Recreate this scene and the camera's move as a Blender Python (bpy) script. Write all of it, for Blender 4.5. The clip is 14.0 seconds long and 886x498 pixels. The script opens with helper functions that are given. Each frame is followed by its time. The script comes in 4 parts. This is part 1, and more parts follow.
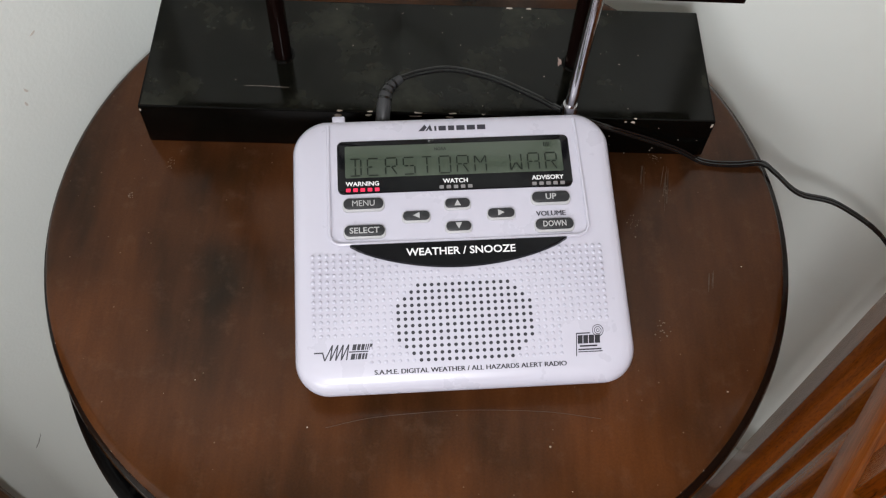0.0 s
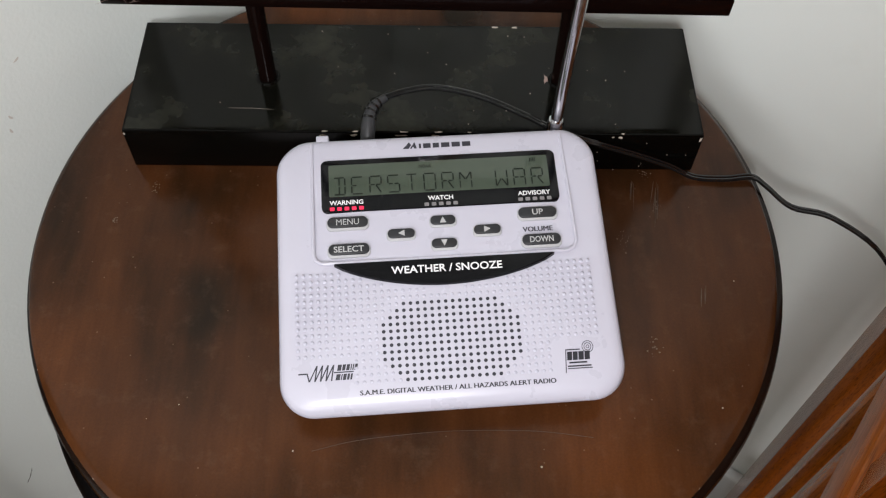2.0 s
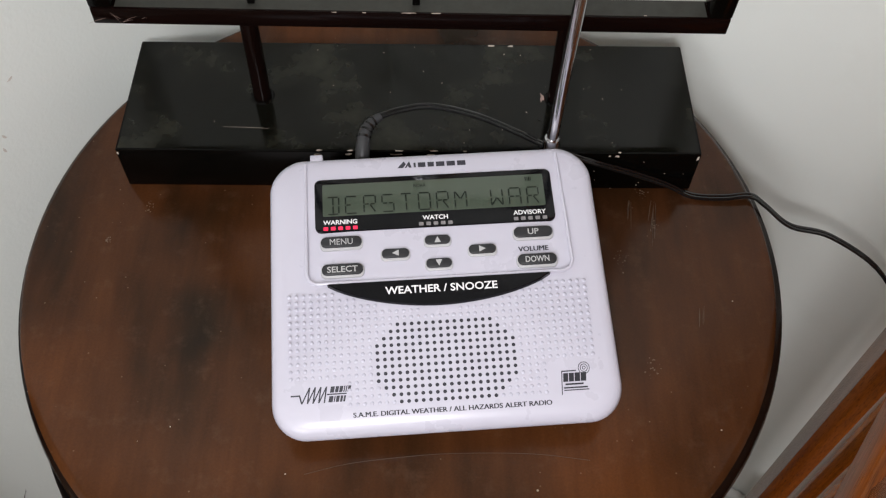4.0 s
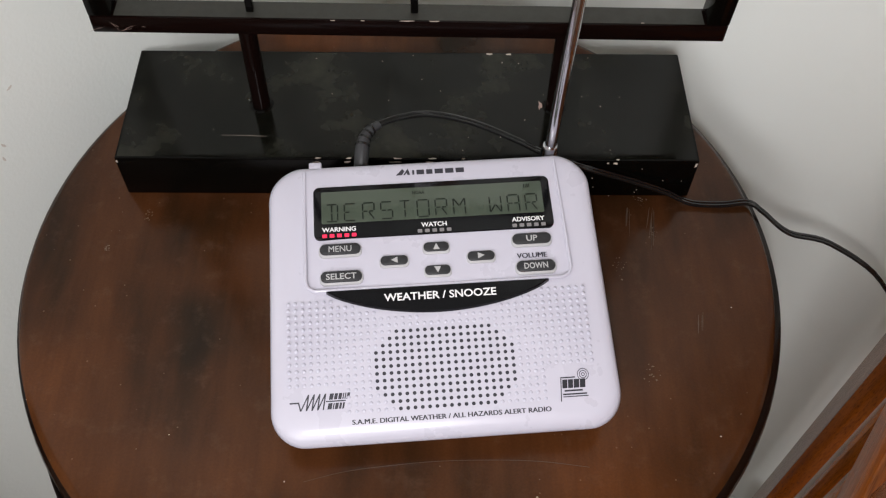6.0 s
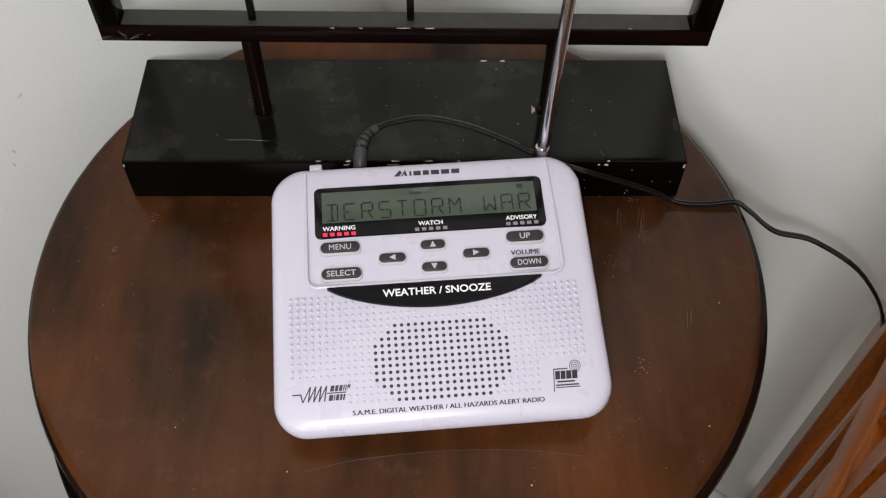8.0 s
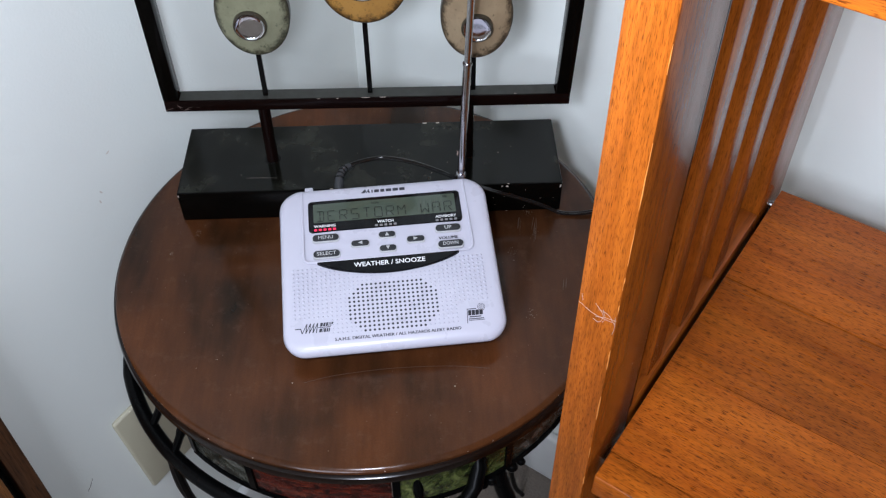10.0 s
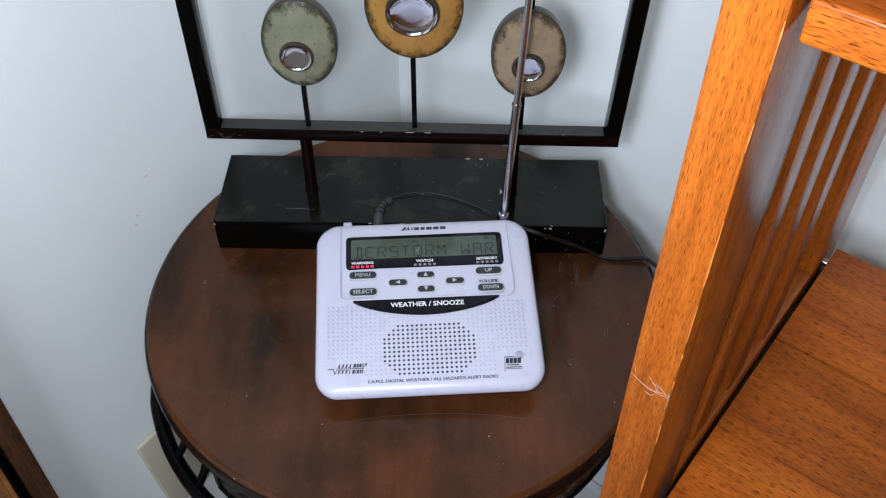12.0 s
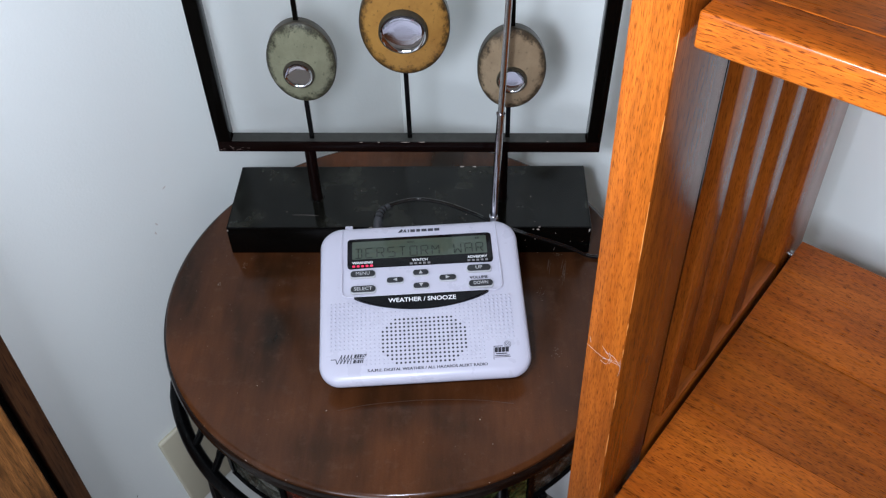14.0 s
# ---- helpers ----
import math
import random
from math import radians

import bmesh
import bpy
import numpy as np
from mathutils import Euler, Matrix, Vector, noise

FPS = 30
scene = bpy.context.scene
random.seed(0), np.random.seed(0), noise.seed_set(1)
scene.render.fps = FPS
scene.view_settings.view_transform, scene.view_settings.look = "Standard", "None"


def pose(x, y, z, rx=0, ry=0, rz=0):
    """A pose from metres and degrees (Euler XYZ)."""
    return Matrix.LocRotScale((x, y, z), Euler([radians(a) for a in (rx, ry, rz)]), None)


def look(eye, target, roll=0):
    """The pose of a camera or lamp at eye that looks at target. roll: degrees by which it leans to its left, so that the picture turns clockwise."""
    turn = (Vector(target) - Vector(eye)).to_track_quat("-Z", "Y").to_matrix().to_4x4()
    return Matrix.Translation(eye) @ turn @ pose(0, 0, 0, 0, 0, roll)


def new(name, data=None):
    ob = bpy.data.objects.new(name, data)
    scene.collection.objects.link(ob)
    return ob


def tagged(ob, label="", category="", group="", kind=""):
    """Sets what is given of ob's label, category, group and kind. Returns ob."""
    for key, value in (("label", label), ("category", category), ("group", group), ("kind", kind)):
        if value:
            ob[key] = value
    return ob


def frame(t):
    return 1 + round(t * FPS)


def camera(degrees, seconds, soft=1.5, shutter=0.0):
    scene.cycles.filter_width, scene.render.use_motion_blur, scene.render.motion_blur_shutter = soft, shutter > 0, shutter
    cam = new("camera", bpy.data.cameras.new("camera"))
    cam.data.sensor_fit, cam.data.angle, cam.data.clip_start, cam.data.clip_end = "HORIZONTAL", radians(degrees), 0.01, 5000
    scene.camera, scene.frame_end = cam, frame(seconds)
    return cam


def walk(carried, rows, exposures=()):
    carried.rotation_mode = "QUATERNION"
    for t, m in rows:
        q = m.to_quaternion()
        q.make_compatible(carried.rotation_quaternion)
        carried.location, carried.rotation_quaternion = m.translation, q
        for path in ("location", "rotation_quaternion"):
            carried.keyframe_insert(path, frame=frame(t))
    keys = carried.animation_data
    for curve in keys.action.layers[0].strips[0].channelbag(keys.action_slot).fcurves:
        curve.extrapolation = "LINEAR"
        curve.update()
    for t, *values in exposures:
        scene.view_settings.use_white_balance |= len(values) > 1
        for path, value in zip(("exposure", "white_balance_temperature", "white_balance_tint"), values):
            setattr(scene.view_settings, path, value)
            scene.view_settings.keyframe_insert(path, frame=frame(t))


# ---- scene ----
cam = camera(50.5, 14.0, 1.25)
PATH = [
    (0, (0.0067, -0.2462, 1.0090), (0.0184, 0.0091, 0.5793), 3.65),
    (0.5, (0.0160, -0.2432, 1.0043), (0.0260, 0.0151, 0.5763), 3.03),
    (1, (0.0138, -0.2468, 1.0062), (0.0205, 0.0157, 0.5807), 2.03),
    (1.5, (0.0136, -0.2487, 0.9998), (0.0212, 0.0176, 0.5767), 1.91),
    (2, (0.0162, -0.2501, 0.9997), (0.0244, 0.0214, 0.5799), 1.89),
    (2.5, (0.0154, -0.2505, 0.9965), (0.0225, 0.0237, 0.5784), 1.73),
    (3, (0.0175, -0.2501, 0.9962), (0.0248, 0.0272, 0.5802), 1.70),
    (3.5, (0.0198, -0.2468, 0.9967), (0.0264, 0.0318, 0.5815), 1.54),
    (6, (0.0202, -0.2486, 0.9960), (0.0272, 0.0356, 0.5846), 1.44),
    (6.5, (0.0191, -0.2495, 0.9934), (0.0260, 0.0363, 0.5832), 1.24),
    (7, (0.0198, -0.2505, 0.9938), (0.0265, 0.0369, 0.5847), 1.02),
    (7.5, (0.0213, -0.2518, 0.9935), (0.0281, 0.0375, 0.5857), 1.02),
    (7.7, (0.0205, -0.2540, 0.9948), (0.0490, 0.9040, -0.6360), 1.15),
    (9.8, (0.0490, -0.4475, 1.1230), (0.0750, 0.8870, -0.3680), -0.90),
    (10, (0.0505, -0.4689, 1.1284), (0.0596, -0.1291, 0.7617), -0.64),
    (10.5, (0.0516, -0.4828, 1.1347), (0.0608, -0.1372, 0.7735), -0.74),
    (11, (0.0320, -0.4630, 1.1385), (0.0397, -0.1163, 0.7784), 1.13),
    (11.5, (0.0362, -0.4585, 1.1309), (0.0378, -0.1121, 0.7704), 1.05),
    (12, (0.0418, -0.4424, 1.1288), (0.0365, -0.0970, 0.7673), 0.25),
    (12.5, (0.0476, -0.4481, 1.1310), (0.0358, -0.1033, 0.7691), -0.75),
    (13, (0.0584, -0.4662, 1.1408), (0.0426, -0.1197, 0.7807), -1.41),
    (13.5, (0.0630, -0.4746, 1.1452), (0.0464, -0.1249, 0.7882), -1.80),
    (14, (0.0647, -0.4898, 1.1570), (0.0471, -0.1373, 0.8028), -2.11),
]
# ---- world and lights ----
EXPOSURES = [(0, -0.40, 6530, 11), (7.7, -0.42, 6680, 14), (9.8, -0.42, 5740, 12), (14, -0.54, 5640, 12)]
walk(cam, [(t, look(eye, target, roll)) for t, eye, target, roll in PATH], EXPOSURES)

world = bpy.data.worlds.new("world")
scene.world = world
world.use_nodes = True
world.node_tree.nodes["Background"].inputs["Color"].default_value = (0.9, 0.95, 1.0, 1)
world.node_tree.nodes["Background"].inputs["Strength"].default_value = 0.02


def lamp(name, kind, energy, colour, m, **settings):
    data = bpy.data.lights.new(name, kind)
    data.energy, data.color = energy, colour
    for key, value in settings.items():
        if key == "size":
            data.size = value
        if key == "radius":
            data.shadow_soft_size = value
    ob = new(name, data)
    ob.matrix_world = m
    return ob


# the small torch beside the lens that films, and an added unseen fill lamp
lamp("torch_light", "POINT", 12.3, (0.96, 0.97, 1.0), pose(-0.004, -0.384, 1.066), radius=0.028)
lamp("fill_light", "AREA", 66.0, (0.96, 0.97, 1.0), look((-0.72, -2.40, 2.20), (0, 0.1, 0.9)), size=1.0)

# ---- materials ----


def material(name, rough=0.5, metal=0.0, ior=1.45, coat=0.0):
    mat = bpy.data.materials.new(name)
    mat.use_nodes = True
    tree = mat.node_tree
    shader = tree.nodes["Principled BSDF"]
    shader.inputs["Roughness"].default_value = rough
    shader.inputs["Metallic"].default_value = metal
    shader.inputs["IOR"].default_value = ior
    shader.inputs["Coat Weight"].default_value = coat
    shader.inputs["Coat Roughness"].default_value = 0.12
    return mat, tree, shader


def node(tree, kind, **values):
    made = tree.nodes.new(kind)
    for key, value in values.items():
        made.inputs[key.replace("_", " ")].default_value = value
    return made


def coords(tree, scale=(1, 1, 1), turn=0.0, kind="Object"):
    where = tree.nodes.new("ShaderNodeTexCoord")
    mapping = tree.nodes.new("ShaderNodeMapping")
    mapping.inputs["Scale"].default_value = scale
    mapping.inputs["Rotation"].default_value = (0, 0, turn)
    tree.links.new(where.outputs[kind], mapping.inputs["Vector"])
    return mapping.outputs["Vector"]


def noise_of(tree, vector, scale, detail=4.0, rough=0.55):
    made = node(tree, "ShaderNodeTexNoise", Scale=scale, Detail=detail, Roughness=rough)
    tree.links.new(vector, made.inputs["Vector"])
    return made.outputs["Fac"]


def ramp(tree, fac, stops):
    made = tree.nodes.new("ShaderNodeValToRGB")
    elements = made.color_ramp.elements
    while len(elements) < len(stops):
        elements.new(0.5)
    for element, (at, colour) in zip(elements, stops):
        element.position = at
        element.color = (*colour, 1) if len(colour) == 3 else colour
    tree.links.new(fac, made.inputs["Fac"])
    return made.outputs["Color"]


def mix(tree, fac, a, b, blend="MIX"):
    made = tree.nodes.new("ShaderNodeMix")
    made.data_type, made.blend_type = "RGBA", blend
    for socket, value in ((made.inputs[0], fac), (made.inputs[6], a), (made.inputs[7], b)):
        if isinstance(value, (int, float)):
            socket.default_value = value
        elif isinstance(value, tuple):
            socket.default_value = (*value, 1)
        else:
            tree.links.new(value, socket)
    return made.outputs[2]


def bump(tree, shader, height, strength, distance):
    made = node(tree, "ShaderNodeBump", Strength=strength, Distance=distance)
    tree.links.new(height, made.inputs["Height"])
    tree.links.new(made.outputs["Normal"], shader.inputs["Normal"])


def plain(name, colour, rough=0.5, metal=0.0, vary=0.12, scale=60.0, relief=0.0, ior=1.45):
    """A paint, plastic or metal with slight variation in tone and gloss."""
    mat, tree, shader = material(name, rough, metal, ior)
    v = coords(tree)
    big, fine = noise_of(tree, v, scale * 0.2), noise_of(tree, v, scale)
    dark = tuple(c * (1 - vary) for c in colour)
    tone = mix(tree, big, dark, colour)
    tone = mix(tree, fine, tone, tuple(min(1, c * (1 + vary * 0.5)) for c in colour))
    tree.links.new(tone, shader.inputs["Base Color"])
    gloss = ramp(tree, big, [(0.3, (rough * 0.8,) * 3), (0.7, (min(1, rough * 1.2),) * 3)])
    tree.links.new(gloss, shader.inputs["Roughness"])
    if relief:
        bump(tree, shader, fine, 0.6, relief)
    return mat


def wood(name, light, dark, along, grain=1.0, rough=0.3, pores=0.6, vary=0.0, streaks=0.6, dash=110, ior=1.37, fine=3000):
    """Stained wood with broad bands and short dark pores; along is the axis (0, 1, 2) of the fibres."""
    mat, tree, shader = material(name, rough, ior=ior)

    def stretched(across, length):
        scale = [across * grain] * 3
        scale[along] = length * grain
        return coords(tree, scale)

    band = noise_of(tree, stretched(55, 6), 1.0, 4.0, 0.6)
    cloud = noise_of(tree, stretched(12, 5), 1.0, 3.0, 0.6)
    fibre = noise_of(tree, stretched(900, 40), 1.0, 4.0, 0.6)
    pore = noise_of(tree, stretched(fine, dash), 1.0, 2.0, 0.5)
    streak = noise_of(tree, stretched(260, 14), 1.0, 3.0, 0.6)
    tone = ramp(tree, band, [(0.3, dark), (0.7, light)])
    tone = mix(tree, 0.8, tone, ramp(tree, cloud, [(0.34, (0.72,) * 3), (0.7, (1.12,) * 3)]), "MULTIPLY")
    tone = mix(tree, streaks, tone, ramp(tree, streak, [(0.38, (0.58,) * 3), (0.55, (1.06,) * 3)]), "MULTIPLY")
    tone = mix(tree, 0.7, tone, ramp(tree, fibre, [(0.3, (0.70,) * 3), (0.62, (1.08,) * 3)]), "MULTIPLY")
    tone = mix(tree, pores, tone, ramp(tree, pore, [(0.35, (0.30, 0.24, 0.20)), (0.46, (1, 1, 1))]), "MULTIPLY")
    if vary:
        info = tree.nodes.new("ShaderNodeObjectInfo")
        shade = ramp(tree, info.outputs["Random"], [(0.0, (1 - vary,) * 3), (1.0, (1 + vary * 0.4,) * 3)])
        tone = mix(tree, 1.0, tone, shade, "MULTIPLY")
    tree.links.new(tone, shader.inputs["Base Color"])
    tree.links.new(ramp(tree, fibre, [(0.3, (rough * 1.25,) * 3), (0.7, (rough * 0.85,) * 3)]), shader.inputs["Roughness"])
    bump(tree, shader, pore, 0.05, 0.0002)
    return mat


# painted wall, with roller texture and faint marks
WALL, tree, shader = material("wall_paint", 0.55)
v = coords(tree)
big, mid, fine = noise_of(tree, v, 2.5), noise_of(tree, v, 14.0, 6), noise_of(tree, v, 420.0, 2)
tone = mix(tree, big, (0.755, 0.790, 0.750), (0.815, 0.842, 0.805))
tone = mix(tree, ramp(tree, mid, [(0.62, (0, 0, 0)), (0.75, (0.25,) * 3)]), tone, (0.68, 0.70, 0.64))
tree.links.new(tone, shader.inputs["Base Color"])
bump(tree, shader, fine, 0.25, 0.0006)

# for walls out of view: taupe picked to dim reflections and bounce
DIM_PAINT = plain("taupe_dimming_paint", (0.30, 0.27, 0.24), 0.7, vary=0.08, scale=30, relief=0.0006)
MARK = plain("bare_plaster", (0.62, 0.58, 0.52), 0.9, vary=0.3, scale=900)
CLEFT = plain("cracked_plaster", (0.16, 0.15, 0.13), 0.9, vary=0.4, scale=700)
CEILING = plain("ceiling_paint", (0.75, 0.75, 0.73), 0.8, relief=0.0008)
CARPET = plain("carpet_pile", (0.20, 0.17, 0.14), 0.95, vary=0.4, scale=300, relief=0.004)
TRIM = plain("white_trim_paint", (0.72, 0.73, 0.72), 0.4)

# dark walnut stain of the table, worn to red-brown towards the front, with dust specks
TABLE, tree, shader = material("walnut_stain", 0.22, ior=1.30)
v = coords(tree, (17, 4.0, 17))
band = noise_of(tree, v, 1.0, 4)
blotch = noise_of(tree, coords(tree), 6.0, 3, 0.5)
haze = noise_of(tree, coords(tree), 70.0, 6, 0.7)
fibre = noise_of(tree, coords(tree, (400, 30, 400)), 1.0, 4)
tone = mix(tree, ramp(tree, band, [(0.36, (0, 0, 0)), (0.62, (1, 1, 1))]), (0.0125, 0.0066, 0.0029), (0.057, 0.0202, 0.0070))
tone = mix(tree, ramp(tree, blotch, [(0.46, (0, 0, 0)), (0.68, (0.9,) * 3)]), tone, (0.102, 0.0325, 0.0095))
tone = mix(tree, ramp(tree, haze, [(0.54, (0, 0, 0)), (0.82, (0.20,) * 3)]), tone, (0.16, 0.095, 0.06))
tone = mix(tree, 0.10, tone, ramp(tree, fibre, [(0.35, (0.45,) * 3), (0.62, (1.25,) * 3)]), "MULTIPLY")
streak = noise_of(tree, coords(tree, (75, 16, 75)), 1.0, 4, 0.6)
tone = mix(tree, 0.34, tone, ramp(tree, streak, [(0.36, (0.55,) * 3), (0.60, (1.2,) * 3)]), "MULTIPLY")
dots = node(tree, "ShaderNodeTexVoronoi", Scale=330.0)
tree.links.new(coords(tree), dots.inputs["Vector"])
few = ramp(tree, dots.outputs["Color"], [(0.84, (0, 0, 0)), (0.86, (1, 1, 1))])
grain = ramp(tree, dots.outputs["Distance"], [(0.08, (0.35,) * 3), (0.16, (0, 0, 0))])
tone = mix(tree, mix(tree, 1.0, grain, few, "MULTIPLY"), tone, (0.24, 0.17, 0.12))
grit = noise_of(tree, coords(tree), 900.0, 2, 0.6)
tone = mix(tree, 0.25, tone, ramp(tree, grit, [(0.3, (0.6,) * 3), (0.7, (1.3,) * 3)]), "MULTIPLY")
cells = node(tree, "ShaderNodeTexVoronoi", Scale=95.0)
tree.links.new(coords(tree), cells.inputs["Vector"])
picked = ramp(tree, cells.outputs["Color"], [(0.86, (0, 0, 0)), (0.88, (1, 1, 1))])
speck = ramp(tree, cells.outputs["Distance"], [(0.03, (0.8,) * 3), (0.06, (0, 0, 0))])
tone = mix(tree, mix(tree, 1.0, speck, picked, "MULTIPLY"), tone, (0.36, 0.29, 0.22))
tree.links.new(tone, shader.inputs["Base Color"])
tree.links.new(ramp(tree, haze, [(0.35, (0.13,) * 3), (0.7, (0.26,) * 3)]), shader.inputs["Roughness"])
bump(tree, shader, haze, 0.05, 0.0002)

# black lacquer with dust, and reflected glare painted in as pale patches
HAZED, tree, shader = material("dusty_lacquer_painted_sheen", 0.2, ior=1.31)
v = coords(tree)
haze, dust = noise_of(tree, v, 22.0, 8, 0.68), noise_of(tree, v, 190.0, 5, 0.75)
tone = mix(tree, ramp(tree, haze, [(0.50, (0, 0, 0)), (0.74, (1.0,) * 3)]), (0.0034, 0.0034, 0.0023), (0.0250, 0.0250, 0.0175))
tone = mix(tree, ramp(tree, dust, [(0.60, (0, 0, 0)), (0.85, (0.13,) * 3)]), tone, (0.10, 0.095, 0.085))
tree.links.new(tone, shader.inputs["Base Color"])
tree.links.new(ramp(tree, haze, [(0.35, (0.05,) * 3), (0.7, (0.24,) * 3)]), shader.inputs["Roughness"])

LACQUER = plain("black_lacquer", (0.0016, 0.0014, 0.0011), 0.13, vary=0.6, scale=60, ior=1.20)
EDGE_STAIN = plain("dark_walnut_edge", (0.0060, 0.0028, 0.0018), 0.17, vary=0.5, scale=50, ior=1.33)
IRON = plain("black_iron", (0.0014, 0.0014, 0.0015), 0.30, vary=0.4, scale=120, relief=0.0004, ior=1.18)
REDBLACK = plain("red_black_lacquer", (0.0046, 0.0019, 0.0015), 0.16, vary=0.5, scale=40, ior=1.22)
CHIP = plain("bare_chip", (0.46, 0.39, 0.33), 0.8, vary=0.5, scale=600)
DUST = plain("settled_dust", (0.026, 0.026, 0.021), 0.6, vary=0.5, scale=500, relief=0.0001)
RUBBED = plain("rubbed_stain", (0.115, 0.080, 0.055), 0.6, vary=0.4, scale=500)
PALE_LINE = plain("pale_line_tone", (0.060, 0.038, 0.024), 0.6, vary=0.4, scale=500)
PINK_CHIP = plain("rubbed_chip", (0.30, 0.21, 0.18), 0.7)

WHITE = plain("white_plastic", (0.500, 0.490, 0.562), 0.30, vary=0.012, scale=300, ior=1.5)
WHITE_DIP = plain("white_plastic_moulding", (0.475, 0.467, 0.548), 0.38, vary=0.03)
GREY_PLASTIC = plain("grey_button_side", (0.42, 0.42, 0.43), 0.4)
DARK_PLASTIC = plain("dark_button_face", (0.026, 0.027, 0.029), 0.42, vary=0.1, ior=1.36)
GLOSS_BLACK = plain("gloss_black_plastic", (0.004, 0.004, 0.005), 0.10, vary=0.1, ior=1.33)
HOLE = plain("speaker_hole_shade", (0.032, 0.032, 0.040), 0.8)
INK = plain("dark_ink", (0.012, 0.012, 0.018), 0.5)
GREY_INK = plain("grey_ink", (0.030, 0.030, 0.040), 0.5)
WHITE_INK = plain("white_ink", (0.75, 0.75, 0.75), 0.5)
PALE_INK = plain("pale_ink", (0.42, 0.42, 0.42), 0.5)
LCD = plain("lcd_glass", (0.060, 0.076, 0.056), 0.09, vary=0.06, scale=20)
LCD_INK = plain("lcd_segment", (0.006, 0.009, 0.006), 0.5, ior=1.3)
LED_OFF = plain("led_off", (0.20, 0.19, 0.19), 0.35)
CHROME = plain("chrome", (0.62, 0.62, 0.64), 0.14, 1.0, vary=0.08)
MIRROR = plain("mirror_glass", (0.70, 0.70, 0.72), 0.06, 1.0, vary=0.03)
CABLE = plain("black_cable", (0.006, 0.006, 0.006), 0.11, ior=1.55)
PLUG = plain("grey_black_rubber", (0.030, 0.031, 0.033), 0.45)
OUTLET = plain("almond_plastic", (0.47, 0.44, 0.325), 0.4, vary=0.04)

LED_ON, tree, shader = material("led_lit", 0.3)
shader.inputs["Base Color"].default_value = (0.6, 0.02, 0.06, 1)
shader.inputs["Emission Color"].default_value = (1.0, 0.03, 0.10, 1)
shader.inputs["Emission Strength"].default_value = 0.7


def aged(name, light, dark, edge, radius=0.0):
    """Enamelled metal, browned in patches and, on a disc of that radius, round its edge."""
    mat, tree, shader = material(name, 0.35, ior=1.34)
    v = coords(tree)
    big, fine = noise_of(tree, v, 60.0, 6, 0.7), noise_of(tree, v, 300.0, 4, 0.7)
    tone = mix(tree, ramp(tree, big, [(0.42, (0, 0, 0)), (0.7, (0.8,) * 3)]), light, dark)
    tone = mix(tree, ramp(tree, fine, [(0.60, (0, 0, 0)), (0.70, (0.7,) * 3)]), tone, edge)
    if radius:
        far = tree.nodes.new("ShaderNodeVectorMath")
        far.operation = "LENGTH"
        tree.links.new(coords(tree, (1 / radius, 1 / radius, 0)), far.inputs[0])
        ring = ramp(tree, far.outputs["Value"], [(0.58, (0, 0, 0)), (1.0, (0.54,) * 3)])
        mottle = mix(tree, 1.0, ring, noise_of(tree, v, 150.0, 7, 0.75), "ADD")
        tone = mix(tree, ramp(tree, mottle, [(0.80, (0, 0, 0)), (1.0, (0.9,) * 3)]), tone, edge)
    tree.links.new(tone, shader.inputs["Base Color"])
    bump(tree, shader, fine, 0.2, 0.0003)
    return mat


GREEN_DISC = aged("sage_enamel", (0.205, 0.205, 0.130), (0.140, 0.138, 0.085), (0.022, 0.020, 0.011), 0.0258)
AMBER_DISC = aged("amber_enamel", (0.34, 0.180, 0.040), (0.24, 0.115, 0.025), (0.026, 0.014, 0.005), 0.0326)
TAN_DISC = aged("tan_enamel", (0.265, 0.20, 0.120), (0.19, 0.135, 0.08), (0.026, 0.018, 0.010), 0.0255)
RUST = aged("browned_edge", (0.045, 0.038, 0.024), (0.02, 0.017, 0.012), (0.10, 0.085, 0.05))


def slate(name, dark, mid, light, stretch):
    """Polished marbled stone: veins drawn out along the apron, dark clefts and a few pale flecks."""
    mat, tree, shader = material(name, 0.18, ior=1.42)
    v = coords(tree, stretch)
    veins = node(tree, "ShaderNodeTexNoise", Scale=55.0, Detail=7.0, Roughness=0.62, Distortion=1.6)
    tree.links.new(v, veins.inputs["Vector"])
    cleft = noise_of(tree, coords(tree), 90.0, 6, 0.7)
    tone = ramp(tree, veins.outputs["Fac"], [(0.36, dark), (0.52, mid), (0.70, light)])
    tone = mix(tree, ramp(tree, cleft, [(0.36, (1, 1, 1)), (0.46, (0, 0, 0))]), tone, tuple(c * 0.25 for c in dark))
    tree.links.new(tone, shader.inputs["Base Color"])
    tree.links.new(ramp(tree, cleft, [(0.3, (0.45,) * 3), (0.6, (0.12,) * 3)]), shader.inputs["Roughness"])
    bump(tree, shader, cleft, 0.6, 0.0015)
    return mat


RED_STONE = slate("red_slate", (0.010, 0.003, 0.002), (0.060, 0.007, 0.004), (0.150, 0.030, 0.012), (0.6, 0.6, 2.6))
GREEN_STONE = slate("green_slate", (0.008, 0.011, 0.004), (0.060, 0.075, 0.020), (0.170, 0.190, 0.060), (1, 1, 1))
GREY_STONE = slate("grey_slate", (0.010, 0.011, 0.008), (0.035, 0.038, 0.028), (0.190, 0.185, 0.165), (1, 1, 1))

